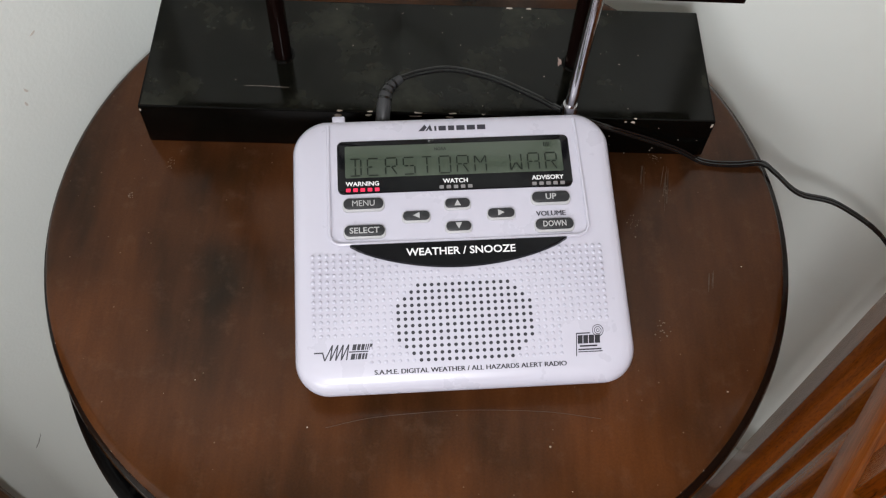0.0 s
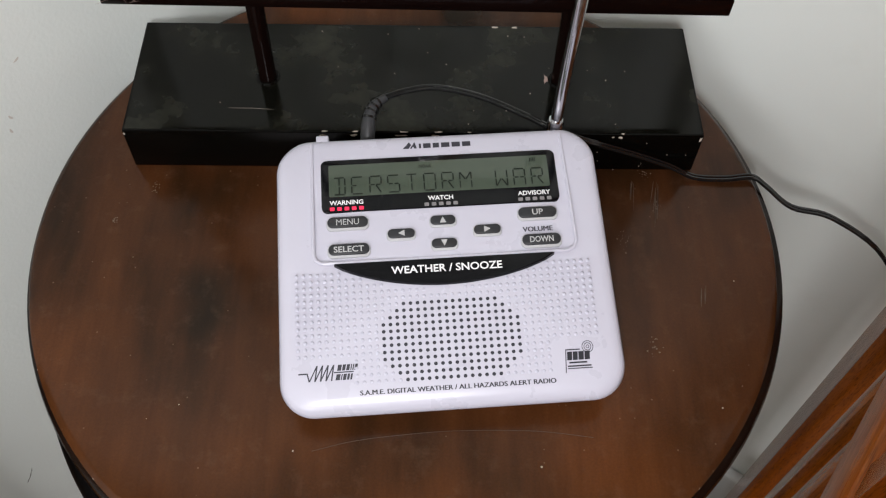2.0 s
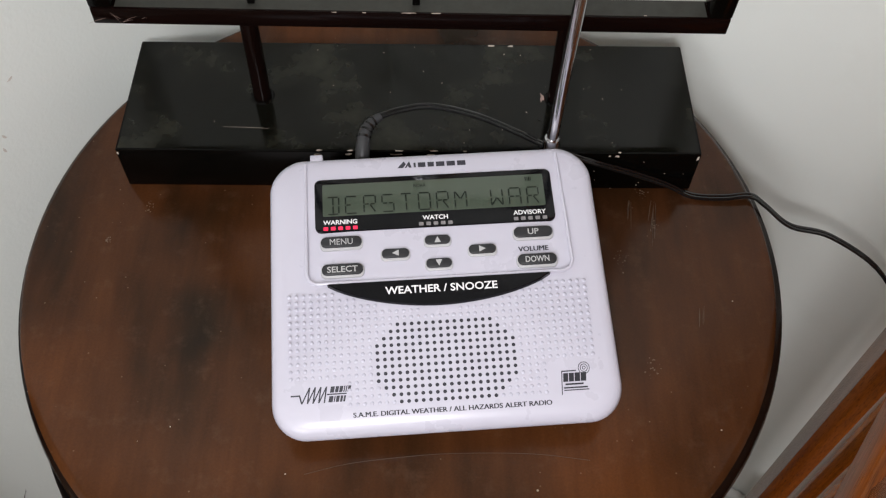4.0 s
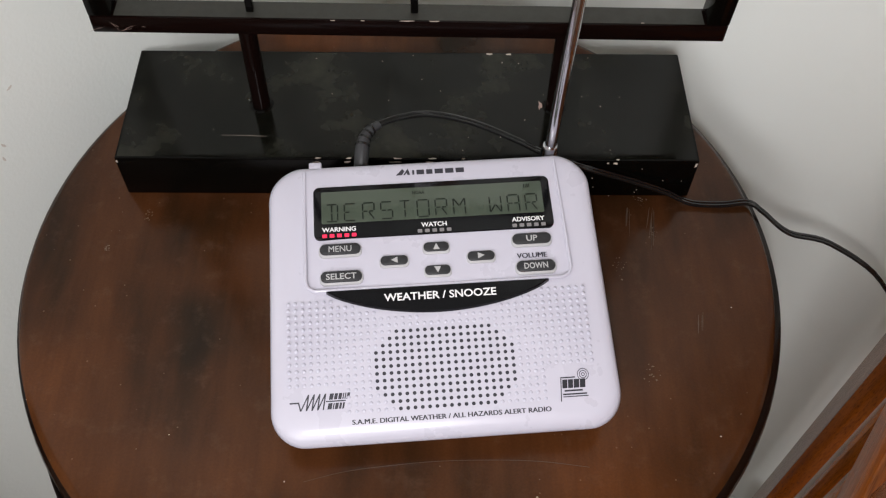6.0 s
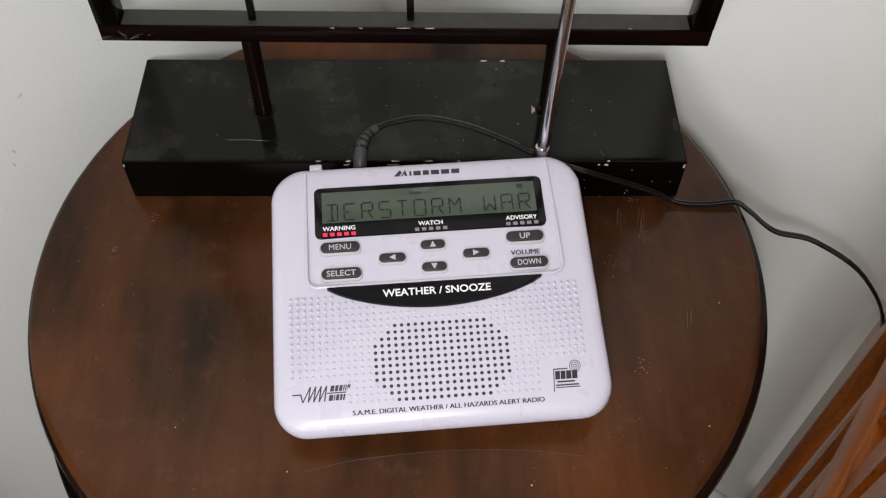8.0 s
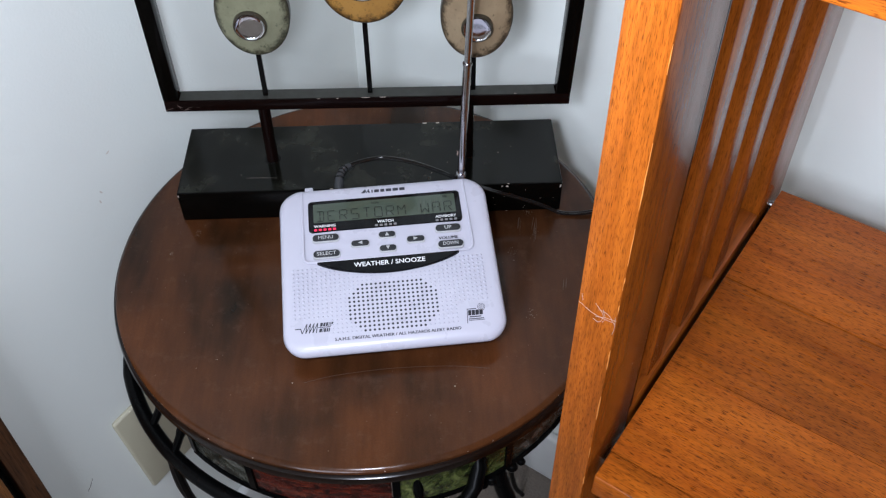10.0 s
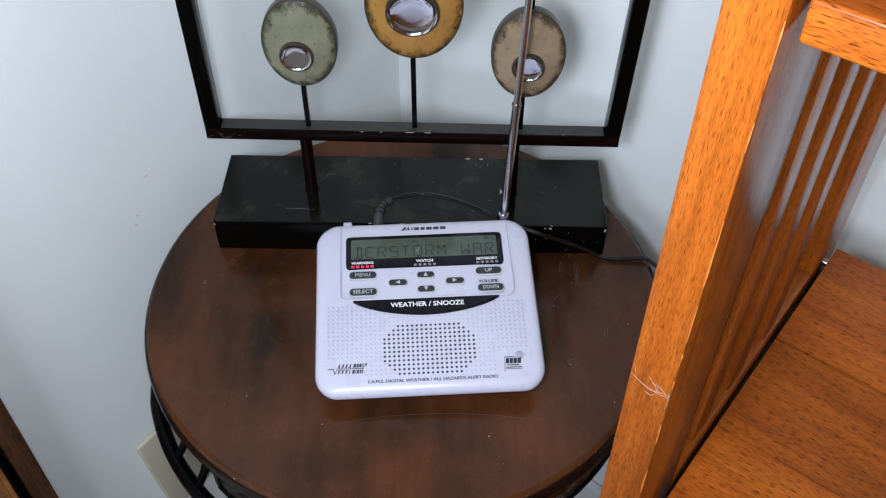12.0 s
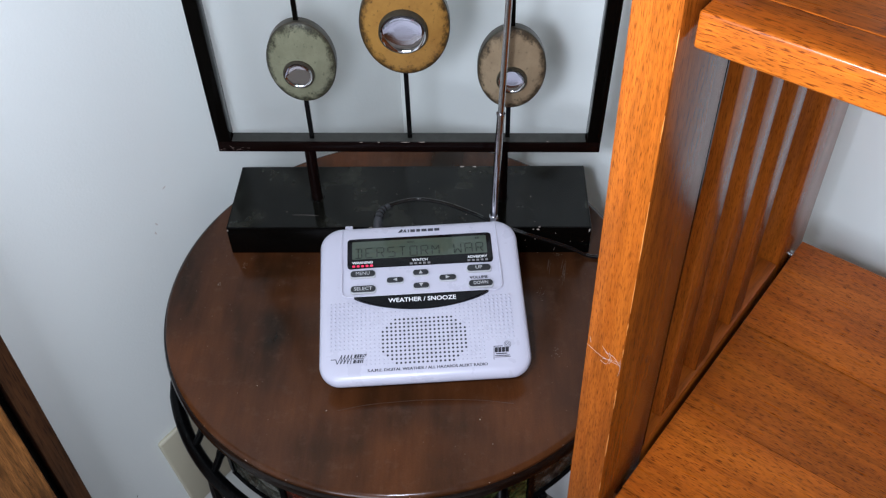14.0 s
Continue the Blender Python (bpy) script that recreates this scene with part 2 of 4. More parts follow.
CHERRY_UP = wood("cherry_upright", (0.42, 0.114, 0.009), (0.29, 0.066, 0.005), 2, rough=0.20, pores=0.75, vary=0.10, streaks=0.45, dash=190, ior=1.40)
CHERRY_LONG = wood("cherry_lengthwise", (0.43, 0.112, 0.007), (0.27, 0.058, 0.004), 1, pores=1.0, vary=0.22, streaks=0.5, dash=190, ior=1.33, fine=1900)
CHERRY_DEEP = wood("cherry_rail", (0.46, 0.125, 0.010), (0.30, 0.068, 0.006), 0, pores=0.6, vary=0.12)
WORN = plain("rubbed_cherry", (0.58, 0.21, 0.035), 0.5, vary=0.4, scale=400)
CASING_DARK = wood("dark_brown_oak", (0.120, 0.048, 0.016), (0.040, 0.016, 0.006), 2, grain=0.5, rough=0.5, pores=1.0)
CASING = wood("brown_oak", (0.62, 0.26, 0.065), (0.06, 0.022, 0.007), 2, grain=1.5, rough=0.35, pores=1.0, streaks=1.0, dash=60, ior=1.45)

# ---- mesh tools ----


def finish(name, bm, mat, smooth=35.0):
    bmesh.ops.recalc_face_normals(bm, faces=bm.faces)
    data = bpy.data.meshes.new(name)
    bm.to_mesh(data)
    bm.free()
    data.materials.append(mat)
    if smooth:
        data.polygons.foreach_set("use_smooth", [True] * len(data.polygons))
        data.set_sharp_from_angle(angle=radians(smooth))
    return data


def part(name, bm, mat, parent=None, label="", m=None, smooth=35.0):
    ob = new(name, finish(name, bm, mat, smooth))
    ob.parent = parent
    if m is not None:
        ob.matrix_basis = m
    return tagged(ob, label)


def root(name, m, label, category, group="", kind=""):
    ob = new(name)
    ob.empty_display_size = 0.02
    ob.matrix_basis = m
    return tagged(ob, label, category, group, kind)


def box(lo, hi, bevel=0.0, segments=2, bm=None):
    bm = bm or bmesh.new()
    lo, hi = Vector(lo), Vector(hi)
    made = bmesh.ops.create_cube(bm, size=1.0, matrix=Matrix.LocRotScale((lo + hi) / 2, None, hi - lo))
    if bevel:
        edges = {e for v in made["verts"] for e in v.link_edges}
        bmesh.ops.bevel(bm, geom=list(edges), offset=bevel, segments=segments, profile=0.5, affect="EDGES")
    return bm


def revolve(profile, steps=64, bm=None):
    """A turned solid about z from (radius, height) points; ends on the axis are closed."""
    bm = bm or bmesh.new()
    rings = []
    for r, z in profile:
        if r < 1e-6:
            rings.append([bm.verts.new((0, 0, z))] * steps)
        else:
            rings.append([bm.verts.new((r * math.cos(k * math.tau / steps), r * math.sin(k * math.tau / steps), z)) for k in range(steps)])
    for a, b in zip(rings, rings[1:]):
        for k in range(steps):
            quad = dict.fromkeys((a[k], a[(k + 1) % steps], b[(k + 1) % steps], b[k]))
            if len(quad) > 2:
                bm.faces.new(list(quad))
    return bm


def tube(points, radius, sides=12, bm=None, closed=False):
    """A round bar along points; radius may be one number or one for each point."""
    bm = bm or bmesh.new()
    points = [Vector(p) for p in points]
    radii = radius if isinstance(radius, (list, tuple)) else [radius] * len(points)
    count, rings, side = len(points), [], None
    for i, p in enumerate(points):
        before = points[i - 1] if i or closed else p
        after = points[(i + 1) % count] if i + 1 < count or closed else p
        along = (after - before).normalized()
        if side is None:
            side = along.orthogonal()
        side = (side - along * side.dot(along)).normalized()
        up = along.cross(side)
        rings.append([bm.verts.new(p + radii[i] * (math.cos(a) * side + math.sin(a) * up)) for a in (k * math.tau / sides for k in range(sides))])
    pairs = list(zip(rings, rings[1:])) + ([(rings[-1], rings[0])] if closed else [])
    for a, b in pairs:
        for k in range(sides):
            bm.faces.new((a[k], a[(k + 1) % sides], b[(k + 1) % sides], b[k]))
    if not closed:
        bm.faces.new(rings[0][::-1])
        bm.faces.new(rings[-1])
    return bm


def spline(points, steps=8):
    """A smooth line through points (Catmull-Rom)."""
    p = [Vector(q) for q in points]
    p = [2 * p[0] - p[1]] + p + [2 * p[-1] - p[-2]]
    out = []
    for i in range(1, len(p) - 2):
        for k in range(steps):
            t = k / steps
            out.append(0.5 * (2 * p[i] + (p[i + 1] - p[i - 1]) * t + (2 * p[i - 1] - 5 * p[i] + 4 * p[i + 1] - p[i + 2]) * t**2 + (3 * p[i] - p[i - 1] - 3 * p[i + 1] + p[i + 2]) * t**3))
    return out + [p[-2]]


def prism(outline, lo, hi, bevel=0.0, bm=None):
    """A plate from a plan outline, between two heights, its upper edge rounded by bevel."""
    bm = bm or bmesh.new()
    n = len(outline)
    cx, cy = sum(p[0] for p in outline) / n, sum(p[1] for p in outline) / n

    def ring(inset, z):
        out = []
        for x, y in outline:
            d = math.hypot(x - cx, y - cy) or 1
            k = max(0.0, 1 - inset / d)
            out.append(bm.verts.new((cx + (x - cx) * k, cy + (y - cy) * k, z)))
        return out

    rings = [ring(0, lo), ring(0, hi - bevel)]
    if bevel:
        rings += [ring(bevel * 0.3, hi - bevel * 0.3), ring(bevel, hi)]
    for a, b in zip(rings, rings[1:]):
        for k in range(n):
            bm.faces.new((a[k], a[(k + 1) % n], b[(k + 1) % n], b[k]))
    bm.faces.new(rings[0][::-1])
    bm.faces.new(rings[-1])
    return bm


def round_rect(w, h, r, steps=6):
    out = []
    for cx, cy, start in ((w / 2 - r, h / 2 - r, 0), (-w / 2 + r, h / 2 - r, 90), (-w / 2 + r, -h / 2 + r, 180), (w / 2 - r, -h / 2 + r, 270)):
        for k in range(steps + 1):
            a = radians(start + 90 * k / steps)
            out.append((cx + r * math.cos(a), cy + r * math.sin(a)))
    return out


def lettering(name, text, height, width, mat, parent, m, bold=0.0, shear=0.0, heavy=0.0):
    """Raised print of the given capital height and overall width, centred on m."""
    curve = bpy.data.curves.new(name, "FONT")
    curve.body, curve.size, curve.extrude, curve.offset, curve.shear = text, 1.0, 0.0, bold, shear
    curve.align_x, curve.align_y, curve.resolution_u = "LEFT", "BOTTOM_BASELINE", 3
    holder = bpy.data.objects.new(name, curve)
    scene.collection.objects.link(holder)
    bpy.context.view_layer.update()
    data = bpy.data.meshes.new_from_object(holder.evaluated_get(bpy.context.evaluated_depsgraph_get()))
    bpy.data.objects.remove(holder)
    xs, ys = [v.co.x for v in data.vertices], [v.co.y for v in data.vertices]
    sx, sy = width / (max(xs) - min(xs)), height / (max(ys) - min(ys))
    for v in data.vertices:
        v.co = ((v.co.x - (max(xs) + min(xs)) / 2) * sx, (v.co.y - (max(ys) + min(ys)) / 2) * sy, 0.0)
    if heavy:
        bm = bmesh.new()
        for k, d in enumerate((-heavy, 0.0, heavy)):
            count = len(bm.verts)
            bm.from_mesh(data)
            bm.verts.ensure_lookup_table()
            bmesh.ops.translate(bm, verts=bm.verts[count:], vec=(d, 0, k * 0.000004))
        bm.to_mesh(data)
        bm.free()
    data.materials.clear()
    data.materials.append(mat)
    ob = new(name, data)
    ob.parent, ob.matrix_basis = parent, m
    return ob


# ---- room ----
TOP = 0.60
ROOM = pose(0, 0, 0, 0, 0, 53)  # x towards the wall behind the bookcase, y towards the other wall
WALL_U, WALL_N, FAR = 0.2575, 0.2125, 2.9


def room_slab(name, lo, hi, mat, label, category="wall"):
    ob = part(name, box(lo, hi), mat, m=ROOM, smooth=0)
    return tagged(ob, label, category, kind="structure")


room_slab("wall_right", (WALL_U, -FAR, 0), (WALL_U + 0.1, WALL_N + 0.1, 2.4), WALL, "pale grey painted plaster wall with roller texture")
room_slab("wall_left", (-FAR, WALL_N, 0), (WALL_U, WALL_N + 0.1, 2.4), WALL, "pale grey painted plaster wall with small scuffs")
# unseen walls and ceiling added to close the room and shape its light
room_slab("unseen_wall_behind", (-FAR - 0.1, -FAR, 0), (-FAR, WALL_N + 0.1, 2.4), DIM_PAINT, "plain unseen taupe wall added behind the viewer to dim reflections")
room_slab("unseen_wall_side", (-FAR - 0.1, -FAR - 0.1, 0), (WALL_U + 0.1, -FAR, 2.4), DIM_PAINT, "plain unseen taupe wall added across the room to dim reflections")
room_slab("floor", (-FAR - 0.1, -FAR - 0.1, -0.05), (WALL_U + 0.1, WALL_N + 0.1, 0), CARPET, "beige carpet floor with short pile", "floor")
room_slab("ceiling", (-FAR - 0.1, -FAR - 0.1, 2.4), (WALL_U + 0.1, WALL_N + 0.1, 2.45), CEILING, "plain white painted ceiling, unseen, closing the room", "ceiling")


for x, z, turn in ((-0.0428, 0.6440, 20), (-0.0599, 0.6145, -65), (-0.0632, 0.6065, -80)):
    dent = [(0.0026 * math.cos(k * 0.9) * (1.0 if k % 2 else 0.6), 0.0007 * math.sin(k * 0.9)) for k in range(7)]
    part("scuff_mark", prism(dent, 0, 0.00012), MARK, bpy.data.objects["wall_left"], "small pale scuff on the paint", pose(x, WALL_N, z, 90) @ pose(0, 0, 0, 0, 0, turn), smooth=0)


crack = [(-0.1722, 0.3275), (-0.1733, 0.3250), (-0.1742, 0.3240), (-0.1760, 0.3215), (-0.1772, 0.3195), (-0.1800, 0.3172), (-0.1815, 0.3150)]
part("crack", tube([(x, WALL_N, z) for x, z in crack], [0.0001, 0.0004, 0.0002, 0.0005, 0.0003, 0.0004, 0.0001], 5), CLEFT, bpy.data.objects["wall_left"], "fine dark crack in the plaster", smooth=0)


def baseboard(name, lo, hi):
    ob = part(name, box(lo, hi, 0.004, 3), TRIM, m=ROOM)
    return tagged(ob, "white painted baseboard along the wall", "baseboard", kind="structure")


baseboard("baseboard_1", (WALL_U - 0.013, -FAR, 0.0), (WALL_U - 0.0005, WALL_N - 0.014, 0.095))
baseboard("baseboard_2", (-0.21, WALL_N - 0.013, 0.0), (WALL_U - 0.0005, WALL_N - 0.0005, 0.095))


def wall_plate():
    ob = root("wall_plate", ROOM @ pose(-0.0935, WALL_N, 0.3110, 0, -5), "blank almond plastic wall plate screwed to the grey wall", "wall plate")
    part("cover_plate", box((-0.036, -0.006, -0.066), (0.036, -0.0004, 0.066), 0.003, 3), OUTLET, ob)
    part("screw", revolve([(0, 0.0012), (0.0025, 0.0008), (0.003, 0)], 16), OUTLET, ob, m=pose(0, -0.006, 0, 90))


wall_plate()


def door_casing():
    ob = root("door_casing", ROOM @ pose(0, WALL_N, 0), "brown stained oak door casing with open grain against the wall", "door casing", kind="structure")
    part("edge_strip", box((-0.2335, -0.0225, 0), (-0.2165, -0.0005, 2.1), 0.0015), CASING_DARK, ob, "darker stained edge strip")
    # black slab fills the gap, whose shade is put into its colour
    part("gap_fill", box((-0.242, -0.006, 0), (-0.2337, -0.0005, 2.1)), LACQUER, ob, "black slab painted as the shade in the gap")
    part("board", box((-0.34, -0.0285, 0), (-0.2422, -0.0005, 2.1), 0.002), CASING, ob)


door_casing()

# ---- bookcase ----


def bookcase():
    ob = root("bookcase", ROOM, "orange cherry-stained wooden bookcase with slatted sides", "bookcase")
    x0, x1 = -0.0937, 0.200
    sides = ((-0.2365, -0.2170), (-0.90, -0.8805))
    for ya, yb in sides:
        post = part("front_post", box((x0, ya, 0), (-0.0414, yb, 1.62), 0.0012), CHERRY_UP, ob)
        if ya == sides[0][0]:
            scratch_shade_line = [[(0.0, 0.0), (0.007, -0.003), (0.012, -0.0035), (0.0185, -0.003)], [(0.008, 0.004), (0.0125, -0.0015), (0.011, -0.007), (0.008, -0.0065)], [(0.001, 0.006), (0.002, 0.002)], [(0.018, 0.001), (0.0185, -0.006), (0.0180, -0.011)], [(0.009, -0.0045), (0.014, -0.0022), (0.0188, -0.0012)], [(0.010, 0.001), (0.0145, 0.0006), (0.0186, -0.0042)], [(0.0125, -0.006), (0.0135, -0.0028), (0.0120, 0.0022)]]
            for line in scratch_shade_line:
                pts = [(x0 - 0.0001, yb - 0.0005 - a, 0.808 + b) for a, b in line]
                part("scratch_shade_line", tube(spline(pts, 5), 0.00006, 5), CHIP, post, "pale scratch through the stain")
            # bare wood where the front edge is rubbed
            rng = random.Random(11)
            z = 0.62
            while z < 1.05:
                h = rng.uniform(0.006, 0.035)
                pts = [(x0 + 0.0004, ya + 0.0004 + rng.uniform(-0.0001, 0.0001), z + h * k / 4) for k in range(5)]
                part("worn_edge", tube(pts, [0.0001] + [rng.uniform(0.00012, 0.00034) for k in range(3)] + [0.0001], 6), WORN, post, "paler wood along the rubbed edge")
                z += h + rng.uniform(0.002, 0.03)
        part("rear_post", box((0.1473, ya, 0), (x1, yb, 1.62), 0.0012), CHERRY_UP, ob)
        for z, top in ((0.16, 0.21), (0.6225, 0.6735), (0.985, 1.020), (1.38, 1.43)):
            part("side_rail", box((-0.0412, ya + 0.0003, z), (0.1471, yb - 0.0015, top), 0.0012), CHERRY_DEEP, ob)
        for z, top in ((0.6737, 0.9848), (1.0202, 1.3798)):
            inner = ya if ya > -0.5 else yb - 0.0018
            # thin black fin stands in for the shade line behind the post
            part("shade_fin", box((-0.0411, inner + 0.0002, z), (-0.0398, inner + 0.0016, top)), LACQUER, ob, "black fin painted as the shade line beside the post", smooth=0)
        for z, top in ((0.2105, 0.6220), (0.6740, 0.9845), (1.0205, 1.3795)):
            for x in (-0.0168, 0.0273, 0.0747):
                part("slat", box((x, ya + 0.0018, z), (x + 0.0190, yb - 0.0035, top), 0.0008), CHERRY_UP, ob)
    # made-up black strips, put below so that the shelf's side gap looks dark
    for y in (-0.2440, -0.8765):
        part("gap_darkener", box((-0.060, y, 0.641), (0.1845, y + (0.0072 if y > -0.5 else 0.004), 0.6505)), LACQUER, ob, "black strip added to darken the gap beside the shelf")
    for z, thick in ((0.20, 0.018), (0.669, 0.018), (0.992, 0.0145), (1.42, 0.018)):
        front = -0.0890
        shelf = part("shelf", box((front, -0.878, z - thick), (front + 0.0196, -0.2397, z), 0.0013, 3), CHERRY_LONG, ob)
        for a, b in ((front + 0.0199, 0.0057), (0.0062, 0.0861), (0.0873, 0.1845)):
            part("board", box((a, -0.878, z - thick + 0.001), (b, -0.2397, z)), CHERRY_LONG, shelf, smooth=0)
        for x in (0.178,):
            part("shelf_pin", tube([(x, -0.2366, z - thick + 0.008), (x, -0.2425, z - thick + 0.008)], 0.0028), CHROME, ob, "small metal shelf pin")


bookcase()

# ---- round side table ----
CX, CY, R = 0.0054, 0.0205, 0.1906


def side_table():
    ob = root("side_table", pose(CX, CY, 0), "small round side table, dark walnut top on black iron legs", "side table")
    part("tabletop", revolve([(0, TOP), (R - 0.006, TOP), (R - 0.0035, TOP - 0.0006), (R - 0.0022, TOP - 0.002), (R - 0.002, TOP - 0.004)] + [(R - 0.003, TOP - 0.0042), (R - 0.02, TOP - 0.0042)], 128), TABLE, ob)
    part("rim", revolve([(R - 0.02, TOP - 0.0044), (R - 0.0028, TOP - 0.0044), (R - 0.0008, TOP - 0.0055), (R, TOP - 0.008), (R - 0.0006, TOP - 0.0115), (R - 0.004, TOP - 0.0135), (R - 0.03, TOP - 0.0135)], 128), EDGE_STAIN, ob, "dark brown rounded rim", pose(0.0010, -0.0003, 0) @ Matrix.Diagonal((1.0075, 1.005, 1, 1)))
    rng = random.Random(5)
    for a in (204, 222, 236, 252, 271, 288, 297, 309, 318):
        b = radians(a + rng.uniform(-4, 4))
        pts = [((R - 0.0026) * math.cos(b + d), (R - 0.0026) * math.sin(b + d), TOP - 0.0022) for d in (-0.008, 0, 0.004 + 0.012 * rng.random())]
        part("edge_chip", tube(pts, [0.0002, 0.0005, 0.0002], 5), CHIP, ob, "pale chip on the edge")
    # faint curved line painted as the radio's shadow edge; small scuffs in the finish
    arc = [(-0.040, -0.1195), (-0.022, -0.1148), (-0.001, -0.1118), (0.025, -0.1096), (0.060, -0.1096), (0.086, -0.1125)]
    part("scratch_shade_line", tube(spline([(x, y, TOP) for x, y in arc], 6), 0.00011, 5), PALE_LINE, ob, "faint curved line painted as the radio's shadow edge")
    for x, y, size in ((0.1195, -0.0667, 0.0042), (0.1123, -0.0069, 0.0050), (0.1581, -0.0851, 0.0018), (0.1461, -0.0983, 0.0018), (0.1273, 0.0377, 0.0034), (0.1104, 0.0383, 0.0020), (-0.1019, -0.0974, 0.0016), (-0.1156, -0.1046, 0.0012), (-0.0491, -0.1190, 0.0015), (0.1309, 0.0148, 0.0030), (-0.1320, 0.0250, 0.0030), (-0.150, 0.004, 0.0022), (0.070, -0.146, 0.0016), (0.165, -0.030, 0.0014)):
        for k in range(18 if size > 0.002 else 1):
            a, d = rng.uniform(0, math.tau), size * rng.random()
            w = rng.uniform(0.00015, 0.0006)
            shape = [(x + d * math.cos(a) + w * rng.uniform(0.4, 1) * math.cos(q), y + d * math.sin(a) * 1.4 + w * rng.uniform(0.4, 1) * math.sin(q)) for q in (0, 1.2, 2.4, 3.6, 4.8)]
            part("scuff", prism(shape, TOP - 0.0001, TOP + 0.00005), RUBBED if size > 0.002 else CHIP, ob, smooth=0)
    # pale streaks where something was dragged or wiped
    for x, y, length, count in ((0.1325, 0.0340, 0.036, 7), (0.1205, 0.0350, 0.026, 4), (0.1480, -0.030, 0.020, 3)):
        for k in range(count):
            sx, sy, w = x + rng.uniform(-0.0016, 0.0016), y - rng.uniform(0, 0.3) * length, rng.uniform(0.00010, 0.00032)
            ex, ey = sx - 0.11 * length * rng.uniform(0.6, 1.0), sy - length * rng.uniform(0.35, 0.7)
            shape = [(sx - w * 0.3, sy), (sx + w * 0.3, sy), ((sx + ex) / 2 + w, (sy + ey) / 2), (ex + w * 0.3, ey), (ex - w * 0.3, ey), ((sx + ex) / 2 - w, (sy + ey) / 2)]
            part("streak", prism(shape, TOP - 0.0001, TOP + 0.00004), PALE_LINE, ob, "pale streak in the finish", smooth=0)
    # apron of slate panels on iron bands, in a front and a back section
    r = 0.1790

    def arc_bar(name, a, b, section, mat, label=""):
        """A bar bent round the table's axis from a to b degrees, with the given (radius, height) section."""
        steps = max(4, int((b - a) / 4))
        bm, rows = bmesh.new(), []
        for k in range(steps + 1):
            t = radians(a + (b - a) * k / steps)
            rows.append([bm.verts.new((q * math.cos(t), q * math.sin(t), z)) for q, z in section])
        n = len(section)
        for p, q in zip(rows, rows[1:]):
            for k in range(n):
                bm.faces.new((p[k], q[k], q[(k + 1) % n], p[(k + 1) % n]))
        bm.faces.new(rows[0])
        bm.faces.new(rows[-1][::-1])
        return part(name, bm, mat, ob, label)

    def band(z):
        return ((r - 0.0045, z + 0.0028), (r + 0.0015, z + 0.0028), (r + 0.0030, z), (r + 0.0015, z - 0.0028), (r - 0.0045, z - 0.0028))

    stones = (RED_STONE, GREEN_STONE, GREY_STONE)
    for a, b, panels in ((226, 335, ((227, 243, 2), (245.0, 275.5, 0), (277, 302, 1), (304, 334, 2))), (31, 147, ((32, 60, 1), (62, 92, 0), (94, 120, 2), (122, 146, 0)))):
        for z in (TOP - 0.0172, TOP - 0.0650):
            arc_bar("band", a, b, band(z), IRON)
        for lo, hi, kind in panels:
            plate = ((r - 0.0040, TOP - 0.0620), (r + 0.0008, TOP - 0.0618), (r + 0.0014, TOP - 0.0420), (r + 0.0008, TOP - 0.0202), (r - 0.0040, TOP - 0.0201))
            arc_bar("slate_panel", lo, hi, plate, stones[kind], ("red", "green", "grey")[kind] + " slate panel in the apron")
        for t in [a + 0.4] + [p[1] + 1.0 for p in panels]:
            arc_bar("divider", t - 0.8, t + 0.8, ((r - 0.0042, TOP - 0.0622), (r + 0.0026, TOP - 0.0622), (r + 0.0026, TOP - 0.0200), (r - 0.0042, TOP - 0.0200)), IRON)

    def hoop(t, z=TOP - 0.062, q=0.1942):
        t = radians(t)
        return Vector((q * math.cos(t), q * math.sin(t), z))

    # the hoop is in two sections, their ends bent in to the apron
    for a, b in ((199, 287), (27, 153)):
        ends = [[hoop(t + w * turn, TOP - 0.062 + rise, 0.1942 - draw) for turn, rise, draw in ((9.5, 0.030, 0.022), (8.0, 0.020, 0.0130), (6.0, 0.010, 0.0062), (3.5, 0.003, 0.0020))] for t, w in ((a, -1), (b, 1))]
        line = ends[0] + [hoop(a + (b - a) * k / 44) for k in range(45)] + ends[1][::-1]
        part("iron_hoop", tube(line, 0.0056, 12), IRON, ob, "black iron hoop below the apron")
    for t in (30, 60, 120, 150, 215, 224, 281):
        end = hoop(t)
        out = Vector((math.cos(radians(t)), math.sin(radians(t)), 0))
        pts = [out * 0.1720 + Vector((0, 0, TOP - 0.0145)), out * 0.1750 + Vector((0, 0, TOP - 0.030)), out * 0.1850 + Vector((0, 0, TOP - 0.048)), end]
        part("bracket", tube(spline(pts, 4), [0.0030 + 0.0008 * (k % 5 == 2) for k in range(13)], 8), IRON, ob)
        # stout front leg under the apron, with a scrolled collar
    t = radians(300.5)
    out, side = Vector((math.cos(t), math.sin(t), 0)), Vector((-math.sin(t), math.cos(t), 0))
    pts = [out * 0.1780 + Vector((0, 0, TOP - 0.066)), out * 0.1850 + side * 0.001 + Vector((0, 0, TOP - 0.080)), out * 0.1950 + side * 0.003 + Vector((0, 0, TOP - 0.105)), out * 0.205 + side * 0.004 + Vector((0, 0, 0.42)), out * 0.185 + Vector((0, 0, 0.22)), out * 0.200 + Vector((0, 0, 0.0062))]
    front = part("leg", tube(spline(pts, 8), 0.0062, 14), IRON, ob, "stout black iron front leg")
